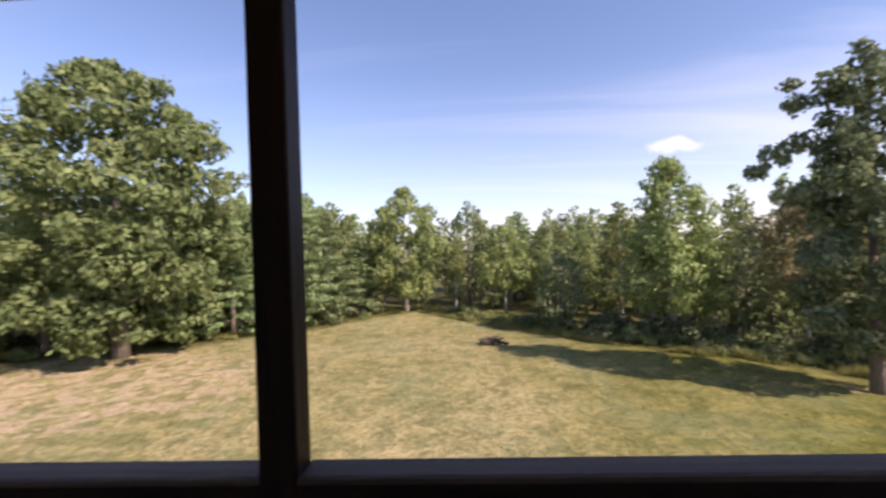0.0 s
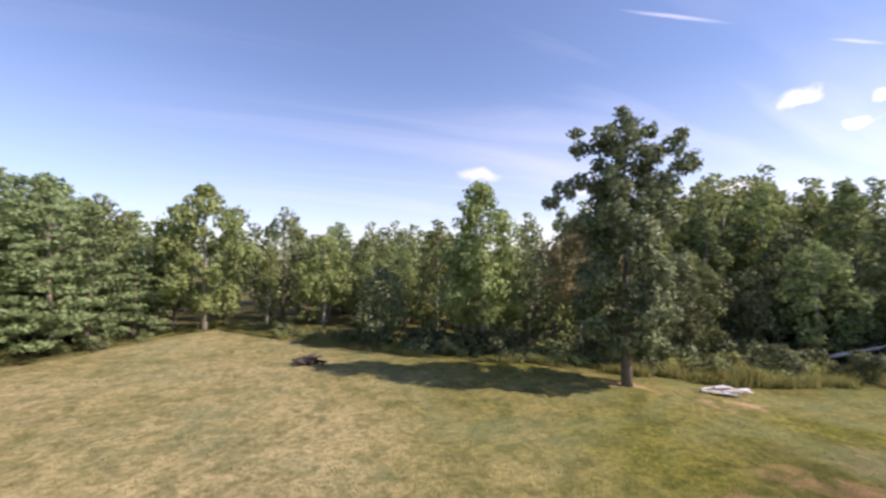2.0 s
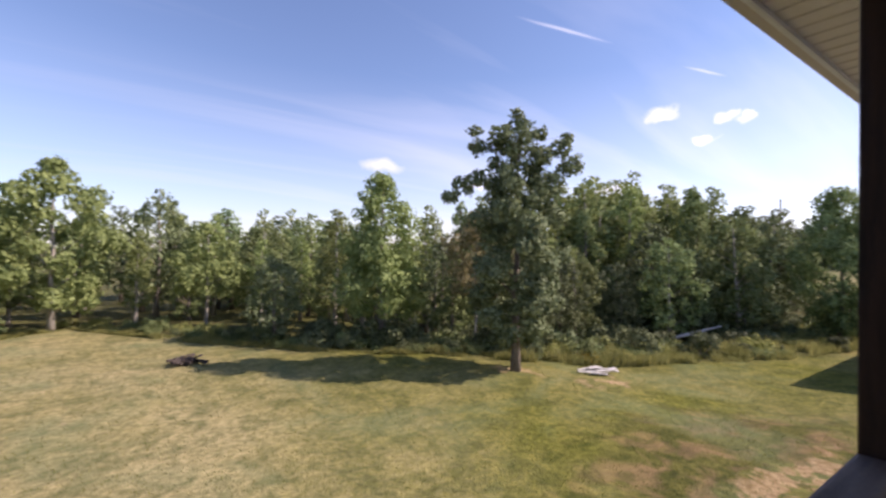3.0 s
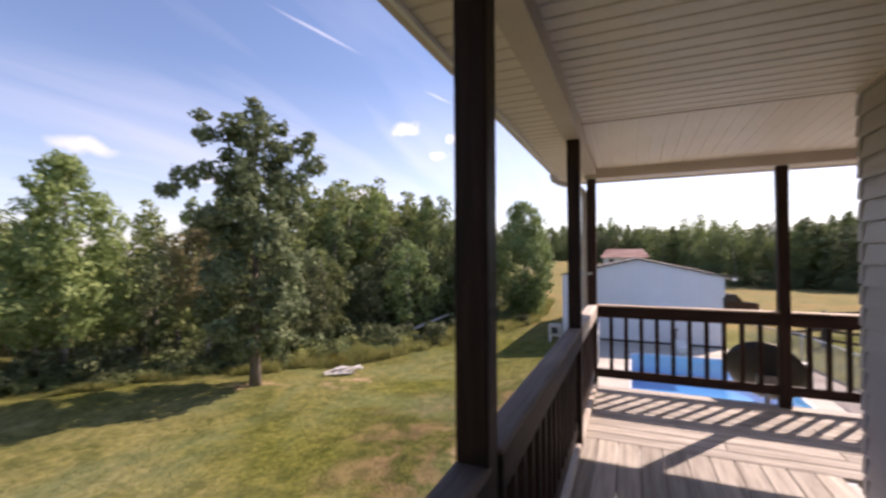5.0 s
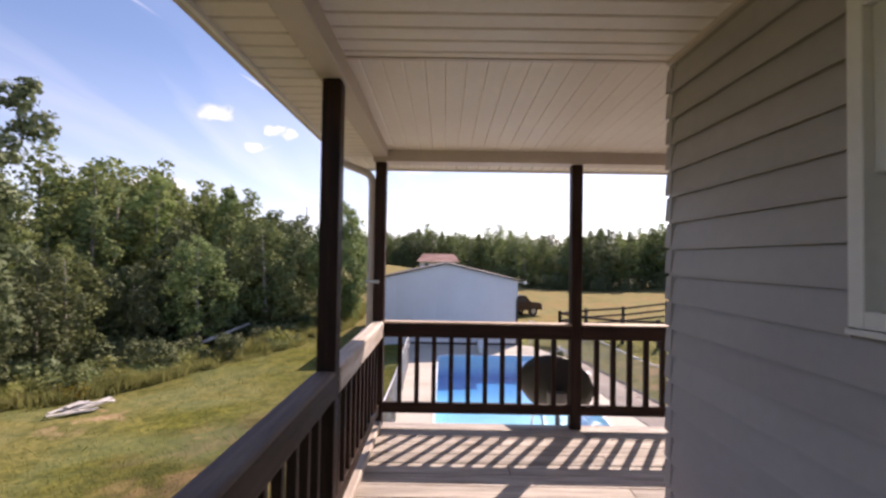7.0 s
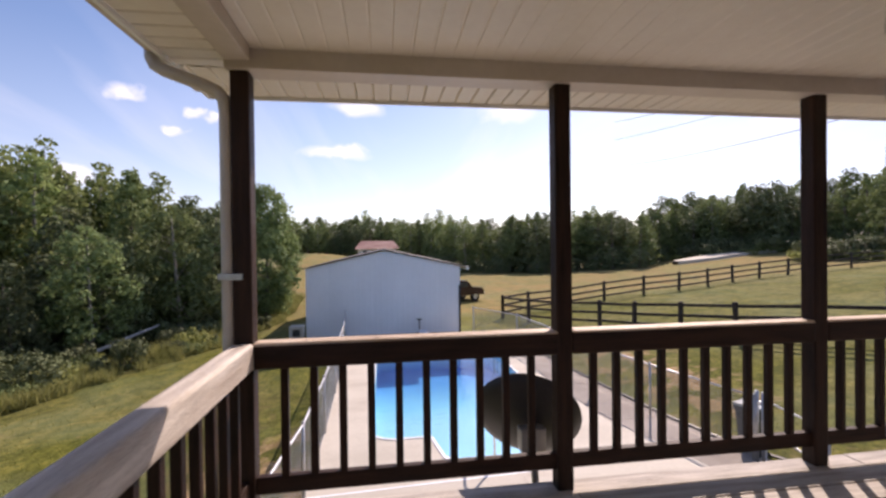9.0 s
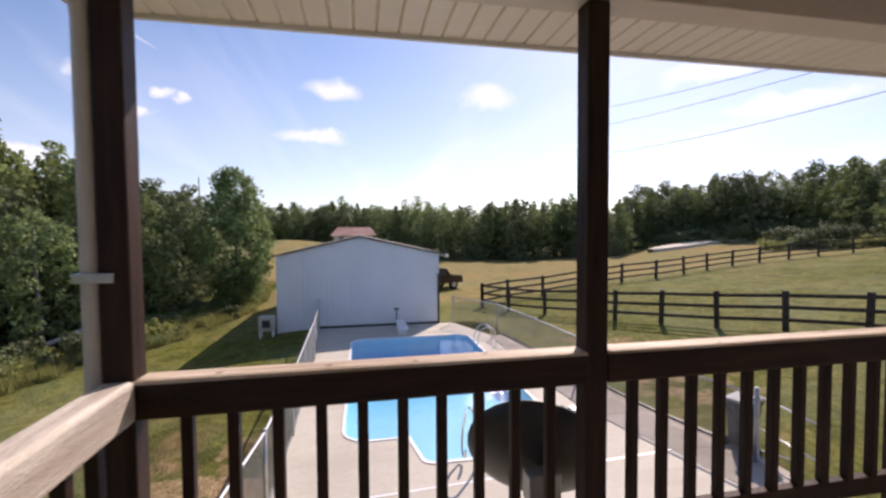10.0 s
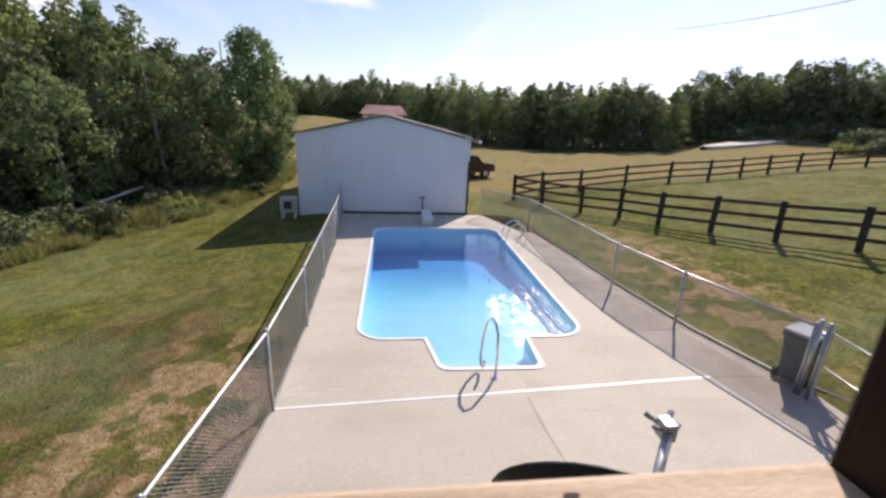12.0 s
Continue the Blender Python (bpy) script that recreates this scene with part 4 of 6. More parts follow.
    for (xa, ya, yb), (xc, yc, yd) in zip(run, run[1:]):
        bm = bmesh.new()
        v = [bm.verts.new(p) for p in ((xa + 0.006, ya, G - 0.02), (xc - 0.006, yc, G - 0.02), (xc - 0.006, yd, G - 0.02), (xa + 0.006, yb, G - 0.02))]
        f = bm.faces.new(v)
        r = bmesh.ops.extrude_face_region(bm, geom=[f])
        for q in r["geom"]:
            if isinstance(q, bmesh.types.BMVert):
                q.co.z += 0.015
        bmesh.ops.recalc_face_normals(bm, faces=bm.faces[:])
        part("slab", bm, M["concrete_brown"], side)
        if xa > 8:
            bm = bmesh.new()
            tube(bm, [(xa, ya - 0.03, G), (xc, yc - 0.03, G)], 0.05, 6)
            part("edging", bm, M["dark_metal"], side)


build_patio()


def ring_mesh(inner, outer, z, depth):
    bm = bmesh.new()
    n = len(inner)
    a = [bm.verts.new((x, y, z)) for x, y in inner]
    b = [bm.verts.new((x, y, z)) for x, y in outer]
    c = [bm.verts.new((x, y, z - depth)) for x, y in inner]
    d = [bm.verts.new((x, y, z - 0.02)) for x, y in outer]
    for i in range(n):
        j = (i + 1) % n
        bm.faces.new((a[i], a[j], b[j], b[i]))
        bm.faces.new((c[i], c[j], a[j], a[i]))
        bm.faces.new((b[i], b[j], d[j], d[i]))
    bmesh.ops.recalc_face_normals(bm, faces=bm.faces[:])
    return bm


def build_pool():
    p = thing("swimming_pool", (0, 0, 0), "swimming pool of clear blue water with a white edge", "pool")
    edge = pool_outline(0.0)
    part("coping", ring_mesh(edge, pool_outline(0.06), G + 0.018, 0.06), M["coping"], p, "white pool edge")
    bm = bmesh.new()

    def depth(x, y):
        if x < 11.85:
            return 0.3 if x < 11.4 else 0.45
        return 0.48 + 0.45 * smooth01((x - 13.0) / 6.0)
    n = len(edge)
    cx, cy = 15.5, -1.9
    top = [bm.verts.new((x, y, G - 0.03)) for x, y in edge]
    low = [bm.verts.new((x, y, G - depth(x, y))) for x, y in edge]
    for i in range(n):
        bm.faces.new((top[i], top[(i + 1) % n], low[(i + 1) % n], low[i]))
    r = bmesh.ops.triangle_fill(bm, use_beauty=True, edges=[bm.edges.get((low[i], low[(i + 1) % n])) for i in range(n)])
    fl = [g for g in r["geom"] if isinstance(g, bmesh.types.BMFace)]
    for x in (11.85, 12.6, 13.5, 14.5, 15.3, 16.0, 16.8, 17.5, 18.4):
        bmesh.ops.bisect_plane(bm, geom=bm.verts[:] + bm.edges[:] + bm.faces[:], plane_co=(x, 0, 0), plane_no=(1, 0, 0))
    for v in bm.verts:
        if v.co.z < G - 0.1:
            v.co.z = G - depth(v.co.x, v.co.y)
    bmesh.ops.recalc_face_normals(bm, faces=bm.faces[:])
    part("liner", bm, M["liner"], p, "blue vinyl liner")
    bm = bmesh.new()
    vs = [bm.verts.new((x, y, G - 0.1)) for x, y in edge]
    bm.faces.new(vs)
    for f in bm.faces:
        if f.normal.z < 0:
            f.normal_flip()
    bmesh.ops.triangulate(bm, faces=bm.faces[:])
    part("water", bm, M["water"], p, "clear rippling water")
    # white step treads in the bay
    for k, (xa, z) in enumerate(((10.9, 0.2), (11.22, 0.34), (11.54, 0.48))):
        part("step", boxed((xa, -2.95, G - z - 0.2), (xa + 0.33, -1.2, G - z), 0.02), M["coping"], p, "white pool step")


build_pool()


def build_pool_things():
    b = thing("diving_board", (0, 0, 0), "short white diving board on a low stand", "diving board")
    part("board", boxed((19.6, -1.87, G + 0.36), (21.2, -1.5, G + 0.41), 0.012), M["white"], b)
    for x in (20.35, 21.05):
        bm = boxed((x - 0.06, -1.85, G), (x + 0.06, -1.52, G + 0.36), 0.01)
        part("stand", bm, M["white"], b)
    h = thing("pool_handrail", (0, 0, 0), "polished steel handrail loop beside the pool steps", "handrail")
    bm = bmesh.new()
    pts = [(10.6, -2.05, G), (10.56, -2.05, G + 0.3), (10.62, -2.05, G + 0.75), (10.72, -2.03, G + 0.9), (10.88, -2.0, G + 0.92), (11.0, -1.95, G + 0.78), (10.98, -1.9, G + 0.5), (10.9, -1.86, G + 0.25), (10.86, -1.86, G + 0.13), (10.76, -1.86, G + 0.1), (10.66, -1.86, G + 0.16), (10.6, -1.86, G + 0.3)]
    tube(bm, pts, 0.022, 10)
    part("rail", bm, M["chrome"], h, smooth=True)
    part("escutcheon", tube(bmesh.new(), [(10.6, -2.05, G), (10.6, -2.05, G + 0.02)], 0.06, 14), M["chrome"], h)
    lad = thing("pool_ladder", (0, 0, 0), "steel pool ladder with two curved grab rails", "ladder")
    for dx in (-0.25, 0.25):
        bm = bmesh.new()
        x = 18.1 + dx
        tube(bm, [(x, -4.75, G), (x, -4.72, G + 0.5), (x, -4.6, G + 0.68), (x, -4.4, G + 0.72), (x, -4.2, G + 0.6), (x, -4.08, G + 0.3), (x, -4.05, G - 0.9)], 0.02, 8)
        part("grab_rail", bm, M["chrome"], lad, smooth=True)
    for z in (0.3, 0.6):
        part("rung", boxed((17.86, -4.12, G - z), (18.34, -4.02, G - z + 0.03), 0.005), M["chrome"], lad)


build_pool_things()


def chain_fence(label, pts, height=1.2, gap=0.05, posts=None):
    f = thing("chain_link_fence", (0, 0, 0), label, "fence", "chain-link fences")
    rail = bmesh.new()
    tube(rail, [(x, y, G + height) for x, y in pts], 0.021, 8)
    part("top_rail", rail, M["galv"], f, smooth=True)
    wire = []
    cum = [0.0]
    for a, b in zip(pts, pts[1:]):
        cum.append(cum[-1] + math.dist(a, b))

    def at(s):
        s = min(max(s, 0), cum[-1])
        i = max(0, min(len(pts) - 2, int(np.searchsorted(cum, s)) - 1))
        u = (s - cum[i]) / (cum[i + 1] - cum[i])
        a, b = pts[i], pts[i + 1]
        return a[0] + (b[0] - a[0]) * u, a[1] + (b[1] - a[1]) * u
    s = -height
    vs, fs = [], []
    t = 0.0017
    while s < cum[-1]:
        for sg in (1, -1):
            s0, s1 = (s, s + height) if sg > 0 else (s + height, s)
            z0, z1 = G + 0.02, G + height
            if s0 < 0 or s0 > cum[-1]:
                u = (min(max(s0, 0), cum[-1]) - s0) / (s1 - s0)
                z0, s0 = z0 + (z1 - z0) * u, min(max(s0, 0), cum[-1])
            if s1 < 0 or s1 > cum[-1]:
                u = (min(max(s1, 0), cum[-1]) - s0) / ((s1 - s0) or 1)
                z1, s1 = z0 + (z1 - z0) * u, min(max(s1, 0), cum[-1])
            a, b = at(s0), at(s1)
            k = len(vs)
            for (x, y), z in ((a, z0), (b, z1)):
                vs += [(x, y, z + t), (x + t, y + t, z - t), (x - t, y - t, z - t)]
            fs += [(k, k + 1, k + 4, k + 3), (k + 1, k + 2, k + 5, k + 4), (k + 2, k, k + 3, k + 5)]
        s += gap
    child("fabric", mesh_of("fabric", vs, fs, M["wire"]), f, "grey diamond wire mesh", "stuff")
    d = 0.0
    ss = posts or [k * 2.55 for k in range(int(cum[-1] / 2.55) + 1)]
    for q in ss:
        x, y = at(q)
        bm = tube(bmesh.new(), [(x, y, G - 0.05), (x, y, G + height + 0.03)], 0.026, 8)
        tube(bm, [(x, y, G + height + 0.03), (x, y, G + height + 0.055)], [0.034, 0.012], 8)
        part("post", bm, M["galv"], f, smooth=True)
    return f


chain_fence("grey galvanised chain-link fence along the pool deck beside the lawn", [(5.6, 1.62), (7.5, 1.43), (10.0, 1.22), (12.4, 1.22), (18.7, 1.38), (22.05, 1.62)], posts=[0.1, 1.9, 4.42, 6.85, 9.4, 12.0, 14.5, 16.45])
chain_fence("grey galvanised chain-link fence along the far edge of the pool deck", [(22.1, -4.05), (19.6, -5.38), (16.9, -5.66), (14.16, -5.83), (12.2, -6.22), (9.92, -6.8)], 1.18, posts=[0.1, 2.82, 8.3, 10.3, 12.6])


def build_gate():
    g = thing("chain_link_gate", (0, 0, 0), "grey steel tube gate with chain wire beside the pool deck", "gate")
    for x, y in ((9.92, -6.82), (9.8, -6.84)):
        part("post", tube(bmesh.new(), [(x, y, G - 0.05), (x, y, G + 1.3)], 0.033, 10), M["galv"], g, smooth=True)
    part("latch", boxed((9.82, -6.86, G + 1.05), (9.9, -6.8, G + 1.12), 0.01), M["galv"], g)
    bm = bmesh.new()
    tube(bm, [(9.74, -6.83, G + 1.17), (8.5, -6.66, G + 1.17), (8.5, -6.66, G + 0.08), (9.74, -6.83, G + 0.08)], 0.02, 8, closed=True)
    tube(bm, [(9.74, -6.83, G + 0.62), (8.5, -6.66, G + 0.62)], 0.016, 8)
    part("frame", bm, M["galv"], g, smooth=True)


build_gate()


def build_bin():
    b = thing("wheelie_bin", (10.3, -7.1, G - 0.01), "dark grey wheeled bin with a lighter lid beside the gate", "bin", rz=20)
    b.scale = (0.74, 0.74, 0.88)
    bm = bmesh.new()
    lo = [bm.verts.new(p) for p in ((-0.22, -0.24, 0.05), (0.22, -0.24, 0.05), (0.22, 0.24, 0.05), (-0.22, 0.24, 0.05))]
    hi = [bm.verts.new(p) for p in ((-0.29, -0.32, 0.98), (0.29, -0.32, 0.98), (0.29, 0.32, 0.98), (-0.29, 0.32, 0.98))]
    bm.faces.new(lo[::-1])
    bm.faces.new(hi)
    for i in range(4):
        bm.faces.new((lo[i], lo[(i + 1) % 4], hi[(i + 1) % 4], hi[i]))
    bmesh.ops.bevel(bm, geom=bm.edges[:], offset=0.03, segments=2, affect="EDGES")
    box(bm, (-0.31, -0.34, 0.92), (0.31, 0.34, 0.98), 0.01)
    part("body", bm, M["bin"], b)
    bm = boxed((-0.32, -0.36, 0.985), (0.32, 0.36, 1.05), 0.025)
    part("lid", bm, M["bin_lid"], b, "light grey bin lid")
    part("handle", tube(bmesh.new(), [(-0.3, 0.4, 0.93), (0.3, 0.4, 0.93)], 0.018, 8), M["bin"], b)
    for x in (-0.27, 0.27):
        w = part("wheel", tube(bmesh.new(), [(x - 0.03, 0.24, 0.11), (x + 0.03, 0.24, 0.11)], 0.11, 16), M["rubber"], b)


build_bin()


def build_dish():
    d = thing("satellite_dish", (5.62, -0.98, 0.16), "dark grey oval satellite dish bolted outside the porch railing", "satellite dish")
    turn = pose(0, 0, 0, 0, 0, -24) @ pose(0, 0, 0, 0, -24, 0)   # its axis points out and up
    bm = bmesh.new()
    R, n, m = 0.345, 32, 6
    rings = []
    for face in (0, 1):
        for k in range(m + 1):
            r = R * k / m
            ring = []
            for i in range(n):
                a = 2 * math.pi * i / n
                co = Vector((0.55 * (r / R) ** 2 * 0.2 - 0.008 * face, r * math.cos(a), r * math.sin(a) * 0.98))
                ring.append(bm.verts.new(turn @ co))
            rings.append(ring)
    for base in (0, m + 1):
        for k in range(m):
            for i in range(n):
                bm.faces.new((rings[base + k][i], rings[base + k][(i + 1) % n], rings[base + k + 1][(i + 1) % n], rings[base + k + 1][i]))
    for i in range(n):
        bm.faces.new((rings[m][i], rings[m][(i + 1) % n], rings[-1][(i + 1) % n], rings[-1][i]))
    bmesh.ops.remove_doubles(bm, verts=bm.verts[:], dist=1e-5)
    bmesh.ops.recalc_face_normals(bm, faces=bm.faces[:])
    part("reflector", bm, M["dish"], d, smooth=True)
    bm = bmesh.new()
    box(bm, (-0.12, -0.09, -0.11), (-0.03, 0.07, 0.03), 0.008)
    part("bracket", bm, M["galv"], d, "grey steel mounting bracket")
    bm = tube(bmesh.new(), [(-0.09, -0.01, -0.02), (-0.16, -0.0, -0.25), (-0.17, 0.0, -0.4), (-0.2, 0.0, -0.42)], 0.022, 10)
    part("mast", bm, M["galv"], d, smooth=True)
    tip = Vector((0.43, -0.45, 0.05))
    bm = tube(bmesh.new(), [turn @ Vector((0.08, 0, -0.32)), (0.2, -0.2, -0.2), (0.28, -0.32, -0.06), tuple(tip)], 0.019, 8)
    part("arm", bm, M["galv"], d, smooth=True)
    lnb = part("receiver", boxed(tip + Vector((-0.02, -0.026, -0.045)), tip + Vector((0.05, 0.026, 0.03)), 0.008), M["galv"], d, "pale grey receiver head")
    for s in (-1, 1):
        part("horn", tube(bmesh.new(), [tip + Vector((0.04, s * 0.024, 0.005)), tip + Vector((0.075, s * 0.055, 0.02))], [0.008, 0.012], 8), M["galv"], lnb)
        part("horn", tube(bmesh.new(), [tip + Vector((-0.0, s * 0.026, 0.0)), tip + Vector((0.02, s * 0.055, 0.005))], [0.007, 0.01], 8), M["galv"], lnb)


build_dish()


# ---- outbuilding, vehicle, far things ----
def build_shed():
    s = thing("outbuilding", (0, 0, 0), "low white metal-clad outbuilding with a shallow gable and dark base strip", "building")
    x0, x1, yl, yr, ez, rz = 22.12, 33.0, 3.3, -3.5, 0.36, 1.12
    base = G - 0.15
    # ribbed gable wall in sheets
    ym = (yl + yr) / 2
    n = 7
    for k in range(n):
        ya, yb = yr + (yl - yr) * k / n, yr + (yl - yr) * (k + 1) / n
        bm = bmesh.new()

        def top(y):
            return rz - (rz - ez) * abs(y - ym) / ((yl - yr) / 2)
        ys = [ya]
        for r in range(4):
            c = ya + (yb - ya) * (r + 0.5) / 4
            ys += [c - 0.03, c - 0.015, c + 0.015, c + 0.03]
        ys.append(yb)
        if ya < ym < yb:
            ys = sorted(ys + [ym])
        off = {}
        for i, y in enumerate(ys):
            rib = any(abs(abs(y - (ya + (yb - ya) * (r + 0.5) / 4)) - 0.015) < 1e-6 for r in range(4))
            off[i] = -0.003 if rib else 0.0
        a = [bm.verts.new((x0 + off[i], y, base)) for i, y in enumerate(ys)]
        b = [bm.verts.new((x0 + off[i], y, top(y))) for i, y in enumerate(ys)]
        c = [bm.verts.new((x0 + 0.1, y, base)) for y in (ya, yb)]
        for i in range(len(ys) - 1):
            bm.faces.new((a[i], b[i], b[i + 1], a[i + 1]))
        part("wall_sheet", bm, M["metal_wall"], s)
    bm = bmesh.new()
    box(bm, (x0 + 0.03, yl - 0.1, base), (x1, yl, ez))
    box(bm, (x0 + 0.03, yr, base), (x1, yr + 0.1, ez))
    v = [bm.verts.new(p) for p in ((x1, yl, base), (x1, yr, base), (x1, yr, ez), (x1, ym, rz), (x1, yl, ez))]
    bm.faces.new(v)
    part("wall", bm, M["metal_wall"], s)
    bm = bmesh.new()
    o = 0.12
    for sgn, ye in ((1, yl + 0.12), (-1, yr - 0.3)):
        sl = (rz - ez) / ((yl - yr) / 2)
        ze = rz - sl * abs(ye - ym)
        q = [(x0 - o, ym, rz + 0.02), (x1 + o, ym, rz + 0.02), (x1 + o, ye, ze + 0.02), (x0 - o, ye, ze + 0.02)]
        a = [bm.verts.new(p) for p in q]
        b = [bm.verts.new((p[0], p[1], p[2] + 0.05)) for p in q]
        bm.faces.new(a)
        bm.faces.new(b)
        for i in range(4):
            bm.faces.new((a[i], a[(i + 1) % 4], b[(i + 1) % 4], b[i]))
    bmesh.ops.recalc_face_normals(bm, faces=bm.faces[:])
    part("roof", bm, M["roof"], s, "dark low-pitched roof")
    part("gutter", boxed((x0 - 0.15, yr - 0.42, ez - 0.14), (x1, yr - 0.28, ez - 0.02), 0.03), M["white"], s, "white gutter")
    part("base_strip", boxed((x0 - 0.02, yr, G), (x0 - 0.007, 1.75, G + 0.09)), M["dark_metal"], s, "dark base strip")
    part("corner_strip", boxed((x0 - 0.02, yr - 0.02, G), (x0 + 0.1, yr + 0.07, ez - 0.85)), M["dark_metal"], s, "dark door edge")
    bm = tube(bmesh.new(), [(x0 - 0.06, -1.62, G + 0.1), (x0 - 0.06, -1.62, G + 0.72)], 0.02, 8)
    tube(bm, [(x0 - 0.06, -1.72, G + 0.72), (x0 - 0.06, -1.5, G + 0.72)], 0.03, 8)
    part("tap", bm, M["dark_metal"], s, "standpipe tap")
    part("tap_box", boxed((x0 - 0.12, -1.72, G), (x0 - 0.02, -1.54, G + 0.16), 0.01), M["dark_metal"], s)
    return s


build_shed()


def build_unit():
    u = thing("pump_unit", (21.75, 3.6, land(21.75, 3.6)), "small white pump cabinet on legs beside the outbuilding", "pump cabinet")
    part("case", boxed((-0.25, -0.28, 0.28), (0.2, 0.3, 0.85), 0.02), M["concrete"], u)
    part("grille", boxed((-0.262, -0.15, 0.42), (-0.251, 0.15, 0.72)), M["dark_metal"], u)
    for x in (-0.2, 0.15):
        for y in (-0.23, 0.25):
            part("leg", boxed((x - 0.025, y - 0.025, -0.02), (x + 0.025, y + 0.025, 0.28)), M["white"], u)


build_unit()


def build_pickup():
    c = thing("pickup_truck", (33.6, -5.0, land(33.6, -5.0)), "dark red pickup truck parked behind the outbuilding", "truck", rz=-60)
    bm = bmesh.new()
    prof = [(-2.3, 0.5), (-2.35, 0.95), (-0.75, 1.0), (-0.7, 1.0), (-0.45, 1.55), (0.75, 1.55), (1.2, 1.05), (2.25, 0.95), (2.35, 0.75), (2.3, 0.45)]
    a = [bm.verts.new((x, -0.88, z)) for x, z in prof]
    b = [bm.verts.new((x, 0.88, z)) for x, z in prof]
    bm.faces.new(a[::-1])
    bm.faces.new(b)
    for i in range(len(prof)):
        bm.faces.new((a[i], a[(i + 1) % len(prof)], b[(i + 1) % len(prof)], b[i]))
    bmesh.ops.recalc_face_normals(bm, faces=bm.faces[:])
    bmesh.ops.bevel(bm, geom=bm.edges[:], offset=0.06, segments=2, affect="EDGES")
    part("body", bm, M["paint_car"], c)
    for y in (-0.895, 0.885):
        part("side_window", boxed((-0.35, y, 1.1), (0.7, y + 0.01, 1.45), 0.003), M["black"], c)
    bm = bmesh.new()
    q = [bm.verts.new(p) for p in ((0.84, -0.72, 1.5), (0.84, 0.72, 1.5), (1.22, 0.75, 1.1), (1.22, -0.75, 1.1))]
    bm.faces.new(q)
    part("windscreen", bm, M["black"], c)
    for y in (-0.7, 0.55):
        part("headlight", boxed((2.32, y, 0.68), (2.38, y + 0.18, 0.8), 0.01), M["white"], c)
    part("bumper", boxed((2.3, -0.85, 0.4), (2.45, 0.85, 0.58), 0.03), M["chrome"], c)
    for x in (-1.45, 1.5):
        for y in (-0.82, 0.62):
            w = part("wheel", tube(bmesh.new(), [(x, y, 0.36), (x, y + 0.2, 0.36)], 0.37, 20), M["rubber"], c)
            part("rim", tube(bmesh.new(), [(x, y - 0.01, 0.36), (x, y + 0.21, 0.36)], 0.2, 14), M["galv"], w)


build_pickup()


def wood_fence(label, pts, rails=4, height=1.25, step=2.3):
    f = thing("rail_fence", (0, 0, 0), label, "fence", "wooden rail fences")
    cum = [0.0]
    for a, b in zip(pts, pts[1:]):
        cum.append(cum[-1] + math.dist(a, b))
    n = max(1, round(cum[-1] / step))
    xs = np.interp(np.linspace(0, cum[-1], n + 1), cum, [p[0] for p in pts])
    ys = np.interp(np.linspace(0, cum[-1], n + 1), cum, [p[1] for p in pts])
    rnd = random.Random(5)
    me = shared_box("post", 0.15, 0.15, height + 0.35, M["fence_wood"], 0.02)
    P = [(x, y, land(x, y)) for x, y in zip(xs, ys)]
    for x, y, z in P:
        c = child("post", me, f)
        c.matrix_basis = pose(x, y, z + (height - 0.35) / 2 + 0.04, rnd.uniform(-1.5, 1.5), rnd.uniform(-1.5, 1.5), rnd.uniform(0, 40))
    for (xa, ya, za), (xb, yb, zb) in zip(P, P[1:]):
        L = math.dist((xa, ya, za), (xb, yb, zb))
        rm = shared_box("rail", L + 0.05, 0.04, 0.115, M["fence_wood"], 0.006)
        for k in range(rails):
            c = child("rail", rm, f)
            h = 0.34 + (height - 0.45) * k / (rails - 1) + rnd.uniform(-0.015, 0.015)
            c.matrix_basis = pose((xa + xb) / 2, (ya + yb) / 2, (za + zb) / 2 + h, 0, -math.degrees(math.asin((zb - za) / L)) + rnd.uniform(-0.4, 0.4), math.degrees(math.atan2(yb - ya, xb - xa)))
    return f


wood_fence("dark weathered four-rail wooden paddock fence near the pool", [(26.0, -6.6), (24.8, -7.1), (23.9, -8.1), (22.9, -9.2), (21.3, -10.1), (19.4, -10.7), (17.9, -11.6), (16.3, -12.4), (14.8, -13.4), (13.0, -14.6), (9.5, -17), (4, -21)], rails=3, step=1.95)
wood_fence("dark weathered four-rail wooden paddock fence across the field", [(26.0, -6.6), (27.9, -8.7), (28.8, -10.8), (29, -13), (29, -15.5), (29.2, -19), (30.2, -22.8), (31.4, -26.5), (32, -31.5), (32, -36.5), (31.2, -41), (30, -48)], rails=3, step=2.9)


def build_track():
    line = [(52.2, -36.5), (52.7, -38.5), (53.2, -41.5), (53.5, -44.5), (53.0, -47), (51.0, -49.2)]
    bm = bmesh.new()
    prev = None
    for k in range(41):
        u = k / 40 * (len(line) - 1)
        x, y = (float(np.interp(u, range(len(line)), [p[i] for p in line])) for i in (0, 1))
        half = 1.3 * math.sin(math.pi * (0.08 + 0.84 * k / 40))
        row = [bm.verts.new((x + d * half, y + d * half * 0.4, land(x, y) + 0.45 - 0.6 * (abs(d) > 1))) for d in (-1.2, -1, 1, 1.2)]
        if prev:
            for i in range(3):
                bm.faces.new((prev[i], prev[i + 1], row[i + 1], row[i]))
        prev = row
    bmesh.ops.recalc_face_normals(bm, faces=bm.faces[:])
    me = bpy.data.meshes.new("track")
    bm.to_mesh(me)
    me.materials.append(M["concrete"])
    tagged(new("track", me), kind="structure")


build_track()


